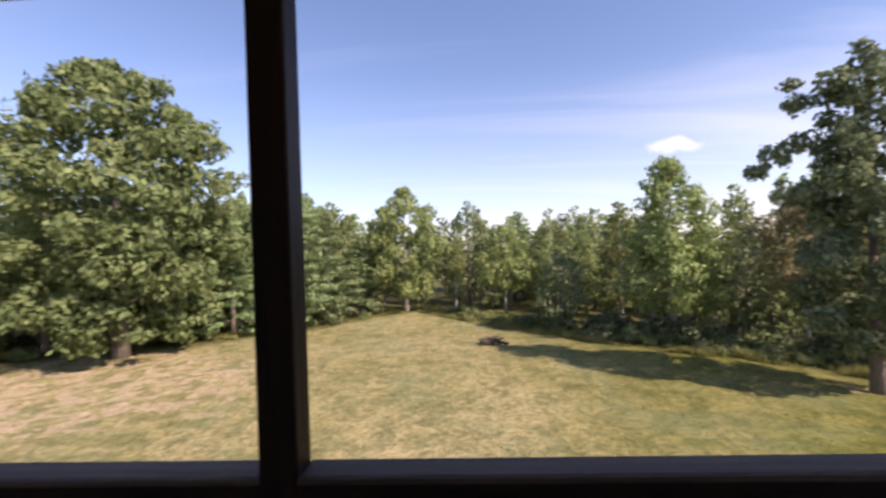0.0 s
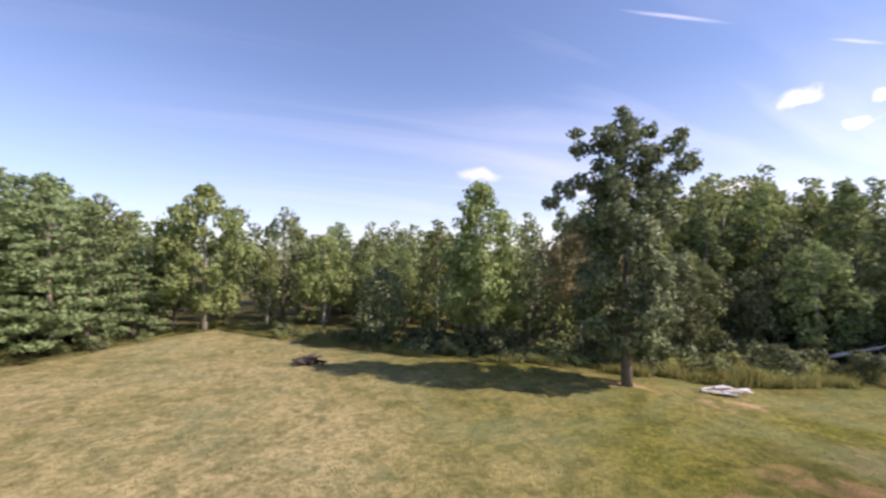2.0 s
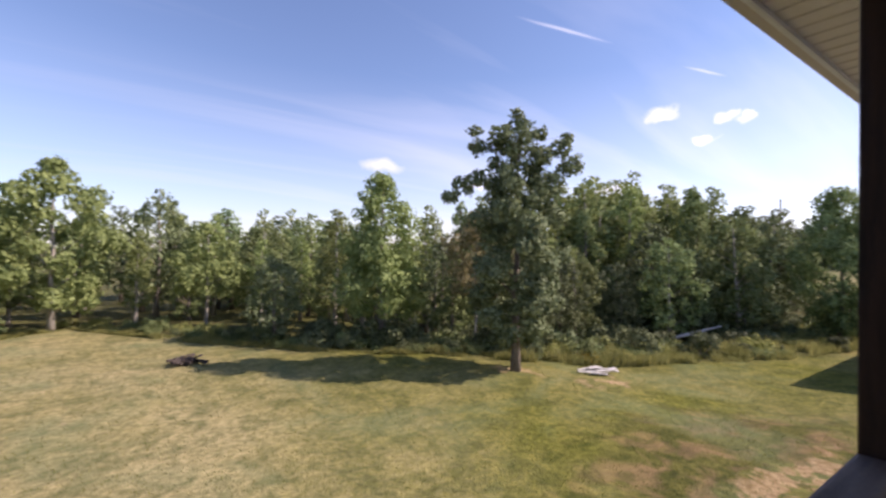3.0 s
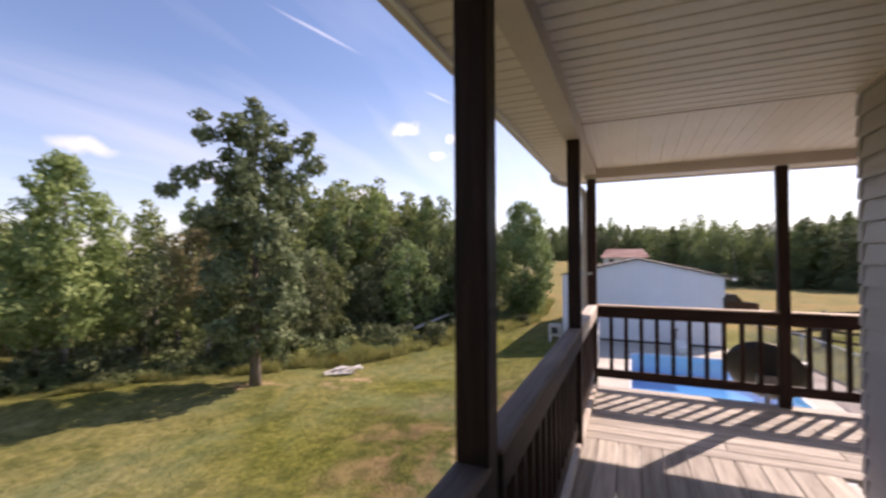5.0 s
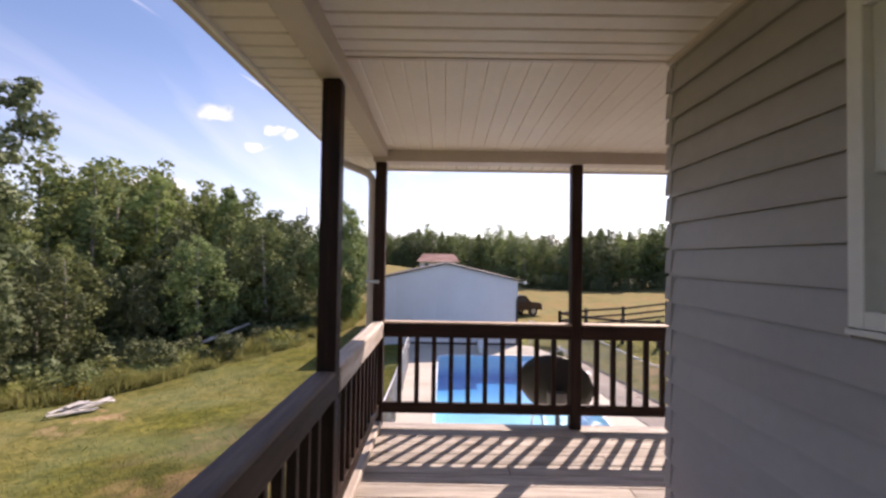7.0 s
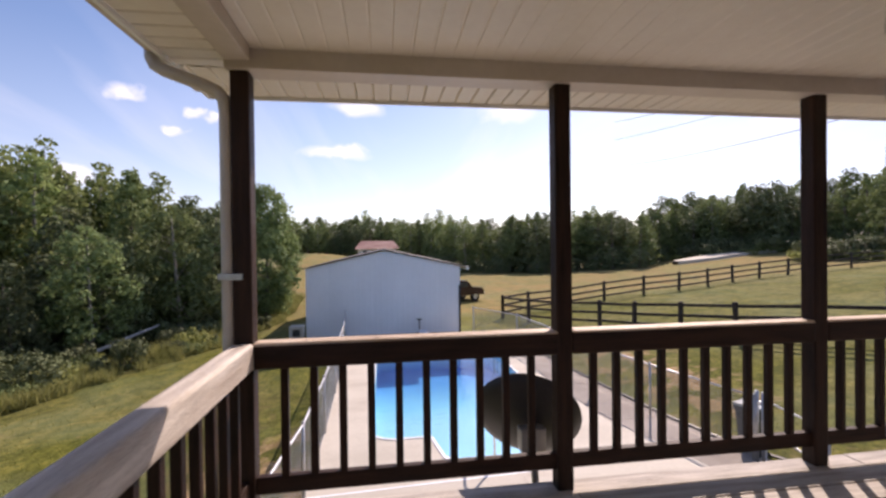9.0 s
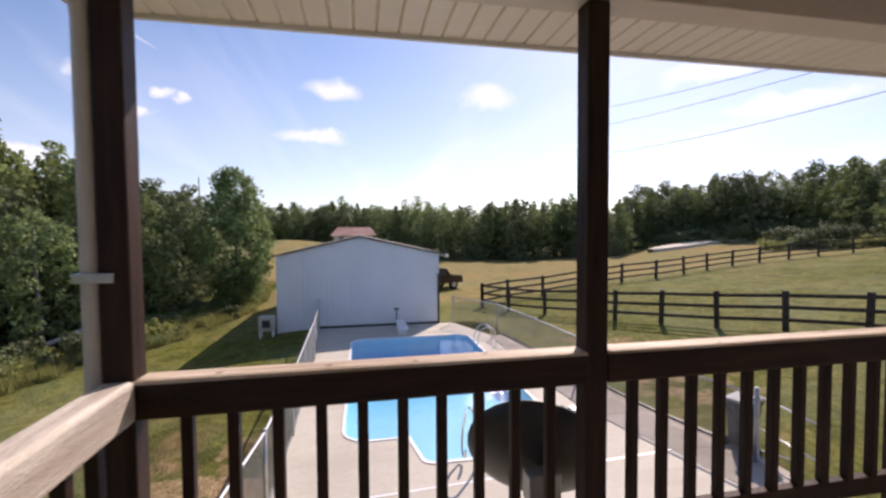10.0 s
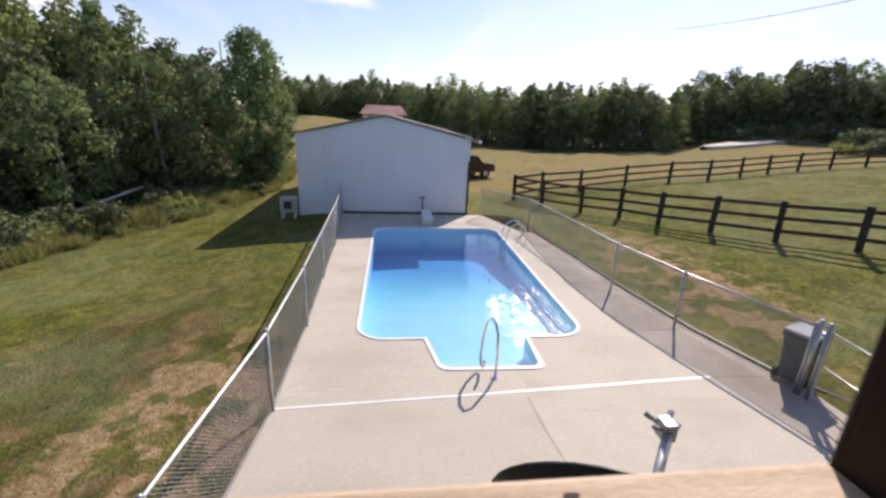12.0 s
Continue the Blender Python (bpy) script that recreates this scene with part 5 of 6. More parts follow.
def build_far_house():
    h = thing("farmhouse", (77, 1.0, land(77, 1.0) + 0.45), "distant low farmhouse with a rusty red metal roof", "building")
    part("wall", boxed((-3, -3.0, -1.2), (3, 3.2, 1.9)), M["white"], h)
    for y in (-2, 0.2, 2):
        part("window", boxed((-3.04, y - 0.35, 0.8), (-2.99, y + 0.35, 1.5)), M["black"], h)
    bm = bmesh.new()
    q = [(-3.6, -3.6, 1.75), (-3.6, 3.7, 1.75), (0, 2.8, 3.1), (0, -2.7, 3.1), (3.6, -3.6, 1.75), (3.6, 3.7, 1.75)]
    v = [bm.verts.new(p) for p in q]
    for f in ((0, 1, 2, 3), (3, 2, 5, 4), (0, 3, 4), (1, 5, 2), (0, 4, 5, 1)):
        bm.faces.new([v[i] for i in f])
    bmesh.ops.recalc_face_normals(bm, faces=bm.faces[:])
    part("roof", bm, M["rust"], h, "rusty red metal roof")


build_far_house()


def build_lines():
    p = thing("utility_pole", (60.5, 19.2, land(60.5, 19.2)), "tall weathered wooden utility pole beyond the trees", "pole")
    part("pole", tube(bmesh.new(), [(0, 0, -0.3), (0, 0, 9.7)], [0.11, 0.07], 8), M["pale_bark"], p)
    w = thing("power_lines", (0, 0, 0), "thin dark overhead power lines crossing the field", "power line")
    for a, b in (((-37.4, 15.6), (-53.4, 17.0)), ((-37.8, 13.8), (-54.9, 15.9)), ((-37.1, 10.1), (-48.4, 11.5))):
        def pt(az, el, d):
            return (4 + d * math.cos(radians(az)), -0.3 + d * math.sin(radians(az)), 1.3 + d * math.tan(radians(el)))
        A, B = Vector(pt(*a, 62)), Vector(pt(*b, 46))
        pts = []
        for k in range(-6, 17):
            u = k / 8
            q = A + (B - A) * u
            q.z += 0.006 * (k - 4) ** 2 - 0.1
            pts.append(q)
        part("wire", tube(bmesh.new(), pts, 0.03, 4), M["black"], w)


build_lines()


# ---- trees and plants ----
def leaf_mesh(name, centres, radii, count, size, mat, seed, flat=0.75, droop=0.3, keep=0.55):
    """Leaves as small bent-free quads, scattered on clumps about the centres."""
    g = np.random.default_rng(seed)
    C = np.array(centres, float)
    R = np.array(radii, float)
    wgt = R ** 2 / (R ** 2).sum()
    idx = g.choice(len(C), count, p=wgt)
    d = g.normal(size=(count, 3))
    d /= np.linalg.norm(d, axis=1)[:, None]
    rad = keep + (1 - keep) * g.random(count) ** 0.6
    lump = 0.82 + 0.3 * np.sin(d[:, 0] * 5 + idx) * np.cos(d[:, 1] * 4 + idx * 1.7)
    P = C[idx] + d * (R[idx] * rad * lump)[:, None] * np.array([1, 1, flat])
    nrm = d + g.normal(size=(count, 3)) * 0.65 + np.array([0, 0, 0.35])
    nrm /= np.linalg.norm(nrm, axis=1)[:, None]
    t = g.normal(size=(count, 3)) + np.array([0, 0, -droop])
    t -= nrm * (t * nrm).sum(1)[:, None]
    t /= np.linalg.norm(t, axis=1)[:, None]
    b = np.cross(nrm, t)
    s = size * (0.6 + 0.8 * g.random(count))[:, None]
    V = np.empty((count, 4, 3))
    V[:, 0], V[:, 1], V[:, 2], V[:, 3] = P - t * s * 0.5, P + b * s * 0.3, P + t * s * 0.55, P - b * s * 0.3
    me = bpy.data.meshes.new(name)
    me.vertices.add(count * 4)
    me.vertices.foreach_set("co", V.reshape(-1).astype(np.float32))
    me.loops.add(count * 4)
    me.loops.foreach_set("vertex_index", np.arange(count * 4, dtype=np.int32))
    me.polygons.add(count)
    me.polygons.foreach_set("loop_start", np.arange(0, count * 4, 4, dtype=np.int32))
    me.polygons.foreach_set("loop_total", np.full(count, 4, dtype=np.int32))
    me.materials.append(mat)
    me.update(calc_edges=True)
    return me


def wood_mesh(name, h, r, centres, mat, rnd, limbs=14, lean=0.0, n=7):
    bm = bmesh.new()
    path = [Vector((lean * (k / 6) ** 2 + rnd.uniform(-0.02, 0.02) * h * 0.3, rnd.uniform(-0.02, 0.02) * h * 0.3, h * 0.92 * k / 6 - (0.15 if k == 0 else 0))) for k in range(7)]
    path[0].x = path[0].y = 0
    rad = [r * 1.35] + [r * (1 - 0.14 * k) for k in range(1, 6)] + [r * 0.12]
    tube(bm, path, rad, n)
    pick = centres if len(centres) <= limbs else rnd.sample(centres, limbs)
    for c in pick:
        c = Vector(c)
        z = max(h * 0.12, c.z - 0.35 * math.hypot(c.x, c.y) - 0.2)
        k = min(5, int(z / (h * 0.92) * 6))
        u = z / (h * 0.92) * 6 - k
        s = path[k].lerp(path[k + 1], min(max(u, 0), 1))
        mid = s.lerp(c, 0.5) + Vector((0, 0, 0.05 * h * rnd.random() - 0.02))
        rr = max(0.012, r * 0.34 * (1 - z / h))
        tube(bm, [s, mid, c], [rr, rr * 0.65, rr * 0.2], 5)
    bmesh.ops.recalc_face_normals(bm, faces=bm.faces[:])
    me = bpy.data.meshes.new(name)
    bm.to_mesh(me)
    bm.free()
    me.materials.append(mat)
    me.polygons.foreach_set("use_smooth", [True] * len(me.polygons))
    return me


def crown(h, base, width, rnd, n, r0, shape):
    """Clump centres inside a crown whose half-width at the share u of its height is shape(u)."""
    cs, rs = [], []
    for k in range(n):
        u = (k + rnd.random()) / n
        z = base + (h - base) * u * 0.97
        w = width * shape(u)
        a = k * 2.399 + rnd.uniform(-0.5, 0.5)
        q = w * (0.35 + 0.65 * math.sqrt(rnd.random()))
        rr = r0 * (0.7 + 0.6 * rnd.random()) * (0.55 + 0.6 * shape(u))
        cs.append((q * math.cos(a), q * math.sin(a), z))
        rs.append(rr)
    return cs, rs


def oval(u):
    return max(0.12, math.sin(math.pi * min(1, 0.14 + u * 0.84)) ** 0.7)


def cone(u):
    return max(0.06, (1 - u) ** 0.8 * min(1, 0.5 + u * 4))


def poplar(u):
    return max(0.15, (1 - u * u) ** 0.6 * (0.6 + 0.4 * math.sin(u * 9) ** 2))


def make_tree(label, leaf, bark, h, width, base, seed, n=26, leaves=2600, size=0.26, r0=0.8, flat=0.75, shape=oval, at=(0, 0), rz=0.0, trunk=None, extra=(), group="trees of the wood", lean=0.0, category="tree"):
    rnd = random.Random(seed)
    t = thing("tree", (at[0], at[1], land(*at)), label, category, group, rz=rz)
    cs, rs = crown(h, base, width, rnd, n, r0, shape)
    for c, r in extra:
        cs.append(c)
        rs.append(r)
    child("trunk", wood_mesh("trunk", h, trunk or 0.018 * h, cs, M[bark], rnd, lean=lean), t)
    child("crown", leaf_mesh("crown", cs, rs, leaves, size, M[leaf], seed, flat=flat), t)
    return t


# the tree standing alone on the lawn
lone = [((-1.75, 0.9, 6.5), 0.55), ((-2.1, 1.2, 6.1), 0.4), ((-1.3, 0.5, 6.8), 0.5), ((-1.2, 0.8, 7.9), 0.45), ((-1.25, 0.9, 8.5), 0.32), ((0.1, 0, 8.7), 0.5), ((-0.1, 0, 9.1), 0.3), ((1.2, -0.9, 7.9), 0.5), ((1.5, -1.1, 7.3), 0.6), ((1.4, -1.0, 8.3), 0.3), ((0.9, -0.6, 6.6), 0.8)]
ALONE = make_tree("lone oak tree with dark green leaves and a forked crown", "leaf_oak", "bark", 8.6, 1.55, 1.0, 11, n=74, leaves=23000, size=0.16, r0=0.5,
                  shape=lambda u: 0.55 + 0.55 * math.sin(min(1, u * 1.35) * math.pi) * (1 if u < 0.75 else 0.6), at=(10.6, 11.3), trunk=0.15, extra=lone, group="trees on the lawn")
make_tree("very large broad oak tree with dense dark green leaves", "leaf_broad", "bark", 12.4, 4.6, 0.8, 12, n=150, leaves=34000, size=0.27, r0=1.05, flat=0.5, at=(-14.6, 16.8), trunk=0.3, group="trees on the lawn")
make_tree("tall light green tree at the edge of the wood", "leaf_light", "pale_bark", 7.7, 2.2, 1.3, 13, n=60, leaves=14000, size=0.17, r0=0.68, at=(8.5, 17.8), trunk=0.12, group="trees on the lawn",
          shape=lambda u: max(0.15, (1 - u) ** 0.55 * min(1, 0.65 + u * 1.6)))
make_tree("slender light green tree with an open top beside the lawn", "leaf_light", "pale_bark", 8.2, 2.3, 1.3, 14, n=38, leaves=8000, size=0.24, r0=0.8, at=(-4.0, 27.4), trunk=0.14, group="trees on the lawn")
make_tree("thin tree with tan leaves and a pale bare trunk", "leaf_brown", "pale_bark", 6.2, 1.3, 2.6, 15, n=26, leaves=4200, size=0.18, r0=0.6, at=(11.9, 15.2), trunk=0.07, group="trees on the lawn")
make_tree("small yellow-green tree with a pale trunk beside the wood", "leaf_light", "pale_bark", 5.6, 1.6, 1.8, 16, n=26, leaves=4200, size=0.2, r0=0.6, at=(2.3, 25.4), trunk=0.1, group="trees on the lawn")
make_tree("dense dark tree leafed nearly to the ground beside the outbuilding", "leaf_mid", "bark", 8.6, 1.9, 0.3, 17, n=70, leaves=15000, size=0.2, r0=0.75, at=(31.3, 7.3), trunk=0.14, group="trees on the lawn",
          shape=lambda u: max(0.18, math.sin(math.pi * min(1, 0.1 + u * 0.85)) ** 0.8))

def world_of(ob):
    return ob.matrix_basis if ob.parent is None else ob.parent.matrix_basis @ ob.matrix_basis


def joined(name, label, category, items, share=1):
    """Many far or tangled plants as one object of each material, kind stuff. items: (thing, matrix)."""
    root = thing(name, (0, 0, 0), label, category, kind="stuff")
    by = collections.defaultdict(list)
    for src, m in items:
        for ob in src.children:
            by[ob.data].append(m)
    for me, ms in by.items():
        nv, nl, npol = len(me.vertices), len(me.loops), len(me.polygons)
        co, li = np.empty(nv * 3, np.float32), np.empty(nl, np.int32)
        ls, lt = np.empty(npol, np.int32), np.empty(npol, np.int32)
        me.vertices.foreach_get("co", co)
        me.loops.foreach_get("vertex_index", li)
        me.polygons.foreach_get("loop_start", ls)
        me.polygons.foreach_get("loop_total", lt)
        co = co.reshape(-1, 3)
        if share > 1 and npol * 4 == nl and nv == nl:
            q = co.reshape(-1, 4, 3)[::share]
            mid = q.mean(1, keepdims=True)
            co = (mid + (q - mid) * share ** 0.3).reshape(-1, 3)
            nv = nl = len(co)
            npol = nv // 4
            li, ls, lt = np.arange(nv, dtype=np.int32), np.arange(0, nv, 4, dtype=np.int32), np.full(npol, 4, np.int32)
        V, I, S, T = [], [], [], []
        for k, m in enumerate(ms):
            A = np.array(m)
            V.append(co @ A[:3, :3].T + A[:3, 3])
            I.append(li + k * nv)
            S.append(ls + k * nl)
            T.append(lt)
        out = bpy.data.meshes.new(name)
        out.vertices.add(nv * len(ms))
        out.vertices.foreach_set("co", np.concatenate(V).reshape(-1).astype(np.float32))
        out.loops.add(nl * len(ms))
        out.loops.foreach_set("vertex_index", np.concatenate(I).astype(np.int32))
        out.polygons.add(npol * len(ms))
        out.polygons.foreach_set("loop_start", np.concatenate(S).astype(np.int32))
        out.polygons.foreach_set("loop_total", np.concatenate(T).astype(np.int32))
        out.materials.append(me.materials[0])
        out.update(calc_edges=True)
        child(me.name.split(".")[0], out, root, kind="stuff")
    return root


VARIANTS = []
for i, (label, leaf, bark, h, w, base, size, shape, n, cnt) in enumerate((
        ("woodland tree with mid green leaves", "leaf_mid", "pale_bark", 8.0, 1.9, 1.7, 0.21, oval, 46, 4600),
        ("woodland tree with dark green leaves", "leaf_dark", "bark", 8.6, 1.8, 1.5, 0.21, oval, 46, 4600),
        ("slender woodland poplar with light green leaves", "leaf_poplar", "pale_bark", 9.2, 1.35, 1.8, 0.21, poplar, 36, 2800),
        ("woodland tree with a pointed mid green crown", "leaf_mid", "bark", 8.8, 1.9, 0.8, 0.21, cone, 48, 4600),
        ("layered blue-green pine tree", "leaf_pine", "bark", 8.4, 2.9, 0.5, 0.2, cone, 56, 5200),
        ("young woodland tree with olive green leaves", "leaf_oak", "bark", 6.4, 1.7, 0.7, 0.2, oval, 40, 3800))):
    VARIANTS.append(make_tree(label, leaf, bark, h, w, base, 40 + i, n=n, leaves=cnt, size=size, r0=(0.95 if leaf == "leaf_pine" else 0.62) if shape is not poplar else 0.6, flat=0.24 if leaf == "leaf_pine" else 0.75, shape=shape, at=(30 + 4.0 * i, 31.0 + (i % 2) * 3)))
    VARIANTS[-1].location.z = land(VARIANTS[-1].location.x, VARIANTS[-1].location.y) - 0.1


FAR, DEEP = [], []


def plant(which, x, y, s, rnd, sink=0.1, into=None, wide=1.0):
    m = pose(x, y, land(x, y) - sink, rnd.uniform(-3, 3), rnd.uniform(-3, 3), rnd.uniform(0, 360)) @ Matrix.Diagonal((s * wide * rnd.uniform(0.92, 1.15), s * wide * rnd.uniform(0.92, 1.15), s, 1))
    if into is not None:
        into.append((VARIANTS[which], m))
        return None
    return copy_thing(VARIANTS[which], m)


def build_woods():
    rnd = random.Random(21)
    # along the edge of the lawn, in rows that go back
    pts = [p for p in EDGE if -40 < p[0] < 60]
    cum = [0.0]
    for a, b in zip(pts, pts[1:]):
        cum.append(cum[-1] + math.dist(a, b))
    keep = [(10.6, 11.3, 3), (-14.6, 16.8, 4.5), (8.5, 17.8, 2.7), (-4, 27.4, 2.5), (11.9, 15.2, 2.0), (2.3, 25.4, 2.0), (31.3, 7.3, 2.6), (8.2, 16.3, 2.3), (11.2, 14.1, 2.0), (2.1, 23.6, 2.0)]
    for row in range(6):
        s = 0.0
        while s < cum[-1]:
            i = max(0, min(len(pts) - 2, int(np.searchsorted(cum, s)) - 1))
            u = (s - cum[i]) / (cum[i + 1] - cum[i])
            (ax, ay), (bx, by) = pts[i], pts[i + 1]
            dx, dy = (bx - ax) / (cum[i + 1] - cum[i]), (by - ay) / (cum[i + 1] - cum[i])
            x, y = ax + (bx - ax) * u, ay + (by - ay) * u
            east = smooth01((x - 11) / 6)
            back = 1.7 + 3.6 * east + row * 2.6 + rnd.uniform(-0.8, 0.8)
            x, y = x - dy * back, y + dx * back
            s += rnd.uniform(1.9, 2.9)
            if any(math.hypot(x - a, y - b) < c for a, b, c in keep) or (x < 31 and y < edge_y(x) + 1.0):
                continue
            if 9 < x < 22 and row:
                w = rnd.choice((2, 2, 2, 3, 1, 2))
            elif x < -2.5:
                w = rnd.choice((4, 4, 0, 3))
            elif x < 12:
                w = rnd.choice((0, 0, 1, 5, 3, 2) if row < 2 else (2, 3, 0, 2))
            else:
                w = rnd.choice((0, 1, 3, 1, 3, 5) if row < 2 else (2, 2, 2, 3, 0))
            hs = 0.7 + 0.035 * row + rnd.uniform(-0.14, 0.13)
            if x < -8:
                hs += 0.15
            if -4 < x < 7:
                hs -= 0.13
            elif 7 <= x < 22:
                hs -= 0.1 * (x < 11) + 0.03
            if x > 13:
                hs += (0.05 + 0.032 * row) * smooth01((x - 14) / 6) + 0.12 * smooth01((x - 25) / 3) + 0.07 * smooth01((x - 10) / 5)
            if 10 < x < 22:
                hs *= 0.9 if w == 2 else 0.97
            if x > 42:
                hs *= 0.85
            plant(w, x, y, hs, rnd, into=DEEP if row >= 3 or x > 44 or x < -24 else None)
    # beyond the field
    for row in range(3):
        az = 16.0
        while az > -62:
            t = smooth01((-az - 25) / 30)
            r = (100 if az > 2 else 64 + 30 * smooth01((az + 12) / 14)) + row * 5 + rnd.uniform(-2, 2) - 6 * t + 14 * smooth01((-az - 32) / 5) * smooth01((az + 58) / 6)
            a = radians(az)
            x, y = 3 + r * math.cos(a), -0.1 + r * math.sin(a)
            top = np.interp(az, [-60, -54, -48, -41, -34, -24, -18, -15, -12, -6, 8, 16], [7.8, 7.2, 6.2, 5.6, 4.9, 3.7, 4.1, 2.9, 3.7, 3.9, 3.8, 3.7]) * rnd.choice((rnd.uniform(0.65, 0.9), rnd.uniform(0.85, 1.1))) + 0.1 * row
            z0 = land(x, y)
            need = 1.3 + r * math.tan(radians(top)) - z0
            s = need / 8.4
            light = -14 < az < 3 or -30 < az < -22
            kind = rnd.choice((0, 0, 2)) if light and row else rnd.choice((1, 3, 5, 3, 0)) if row < 2 else rnd.choice((1, 0, 3))
            plant(kind, x, y, max(0.5, s), rnd, into=FAR, wide=rnd.choice((rnd.uniform(0.75, 1.15), rnd.uniform(1.1, 1.6))))
            if row == 0 and az < 3:
                plant(5, x - 2.5 * math.cos(a), y - 2.5 * math.sin(a), rnd.uniform(0.3, 0.55), rnd, sink=0.6, into=FAR, wide=1.7)
            az -= math.degrees(1.6 * max(0.7, s) / r) * rnd.uniform(0.6, 1.3)

    # behind the end of the lawn
    for k in range(70):
        x, y = rnd.uniform(-22, 16), rnd.uniform(30, 46)
        plant(rnd.choice((0, 1, 2, 3, 4)), x, y, rnd.uniform(0.7, 0.95), rnd, into=DEEP)
    joined("far_woods", "dark green woods beyond the far field", "woods", FAR, 2)
    joined("deep_woods", "dense green woods behind the first trees", "woods", DEEP, 3)


build_woods()


def make_bush(label, leaf, r, h, seed, leaves, size, at, category="bush"):
    rnd = random.Random(seed)
    b = thing("bush", (at[0], at[1], land(*at)), label, category, "bushes along the wood")
    cs, rs = [], []
    for k in range(9):
        a, q = k * 2.4, r * math.sqrt(rnd.random()) * 0.8
        cs.append((q * math.cos(a), q * math.sin(a), h * rnd.uniform(0.25, 0.75)))
        rs.append(r * rnd.uniform(0.35, 0.55))
    bm = bmesh.new()
    for c in cs:
        tube(bm, [(c[0] * 0.2, c[1] * 0.2, -0.1), (c[0] * 0.6, c[1] * 0.6, c[2] * 0.6), c], [0.02, 0.014, 0.005], 4)
    part("stems", bm, M["bark"], b, kind="stuff")
    child("foliage", leaf_mesh("foliage", cs, rs, leaves, size, M[leaf], seed, flat=h / r * 0.6 if h < r else 1.0), b)
    return b


BUSHES = [make_bush("low wild bush with mid green leaves", "leaf_mid", 0.8, 1.0, 61, 900, 0.13, (15.2, 12.0)),
          make_bush("low weedy bush with yellow-green leaves", "weed", 0.7, 0.7, 62, 900, 0.11, (16.0, 11.0)),
          make_bush("dark rounded thicket bush", "leaf_dark", 1.0, 1.4, 63, 1300, 0.15, (18.5, 11.2)),
          make_bush("yellow flowering goldenrod clump", "leaf_gold", 0.5, 0.6, 65, 260, 0.06, (14.6, 11.2)),
          make_bush("pale silvery green shrub", "leaf_oak", 0.8, 1.3, 64, 1100, 0.14, (20.3, 9.6))]


def build_bushes():
    rnd = random.Random(8)
    extra = []
    for k in range(560):
        x = rnd.uniform(-20, 40) if k < 150 else rnd.uniform(3, 36)
        east = smooth01((x - 9) / 6)
        e = rnd.uniform(0.5 + 1.6 * east, 2.2 + 4.6 * east) if rnd.random() < 0.85 else rnd.uniform(0.3, 2.0)
        y = edge_y(x) + e * (1.1 if x > -3 else 1.3)
        if x > -20 and y - edge_y(x) < 0.3:
            continue
        w = rnd.choice((0, 0, 1, 1, 2)) if east < 0.5 else rnd.choice((1, 1, 1, 4, 0, 1, 1) if e < 3.5 else (0, 1, 4, 2))
        s = rnd.uniform(0.5, 1.05) * (0.8 if e < 1.4 else 1.25) * (0.7 + 0.3 * east)
        if 16 < x < 26 and abs((y - 11.6) - 0.6 * (x - 24.4)) < 1.5:      # a low place before the fallen log
            s *= 0.5
        m = pose(x, y, land(x, y) - 0.03, 0, 0, rnd.uniform(0, 360)) @ Matrix.Diagonal((s, s, s * rnd.uniform(0.7, 1.1), 1))
        if k % 5 < 2:
            copy_thing(BUSHES[w], m)
        else:
            extra.append((BUSHES[w], m))
    for k in range(110):
        az = radians(rnd.uniform(-60, -37))
        d = rnd.uniform(68, 72) if az > radians(-49) else rnd.uniform(54, 62)
        x, y = 4 + d * math.cos(az), d * math.sin(az)
        f = rnd.uniform(0.8, 2.2)
        extra.append((BUSHES[rnd.choice((0, 1, 1, 4, 2))], pose(x, y, land(x, y) - 0.1, 0, 0, rnd.uniform(0, 360)) @ Matrix.Diagonal((f, f, f * 0.8, 1))))
    joined("undergrowth", "tangled green undergrowth between lawn and woods", "undergrowth", extra)


build_bushes()


def blades(name, label, count, sample, height, width, mat, seed, tall=False):
    g = np.random.default_rng(seed)
    P = sample(g, count)
    n = len(P)
    a = g.random(n) * 2 * np.pi
    h = height * (0.5 + g.random(n)) * (weed_height(P) if tall else 1.0)
    lean = g.normal(size=(n, 2)) * 0.35 * h[:, None]
    V = np.empty((n, 3, 3))
    dx = np.stack([np.cos(a), np.sin(a), np.zeros(n)], 1) * width
    V[:, 0], V[:, 1], V[:, 2] = P - dx, P + dx, P + np.concatenate([lean, h[:, None]], 1)
    me = bpy.data.meshes.new(name)
    me.vertices.add(n * 3)
    me.vertices.foreach_set("co", V.reshape(-1).astype(np.float32))
    me.loops.add(n * 3)
    me.loops.foreach_set("vertex_index", np.arange(n * 3, dtype=np.int32))
    me.polygons.add(n)
    me.polygons.foreach_set("loop_start", np.arange(0, n * 3, 3, dtype=np.int32))
    me.polygons.foreach_set("loop_total", np.full(n, 3, dtype=np.int32))
    me.materials.append(M[mat])
    me.update(calc_edges=True)
    return tagged(new(name, me), label, "grass", kind="stuff")


def land_many(P):
    return np.array([land(x, y) for x, y in P])


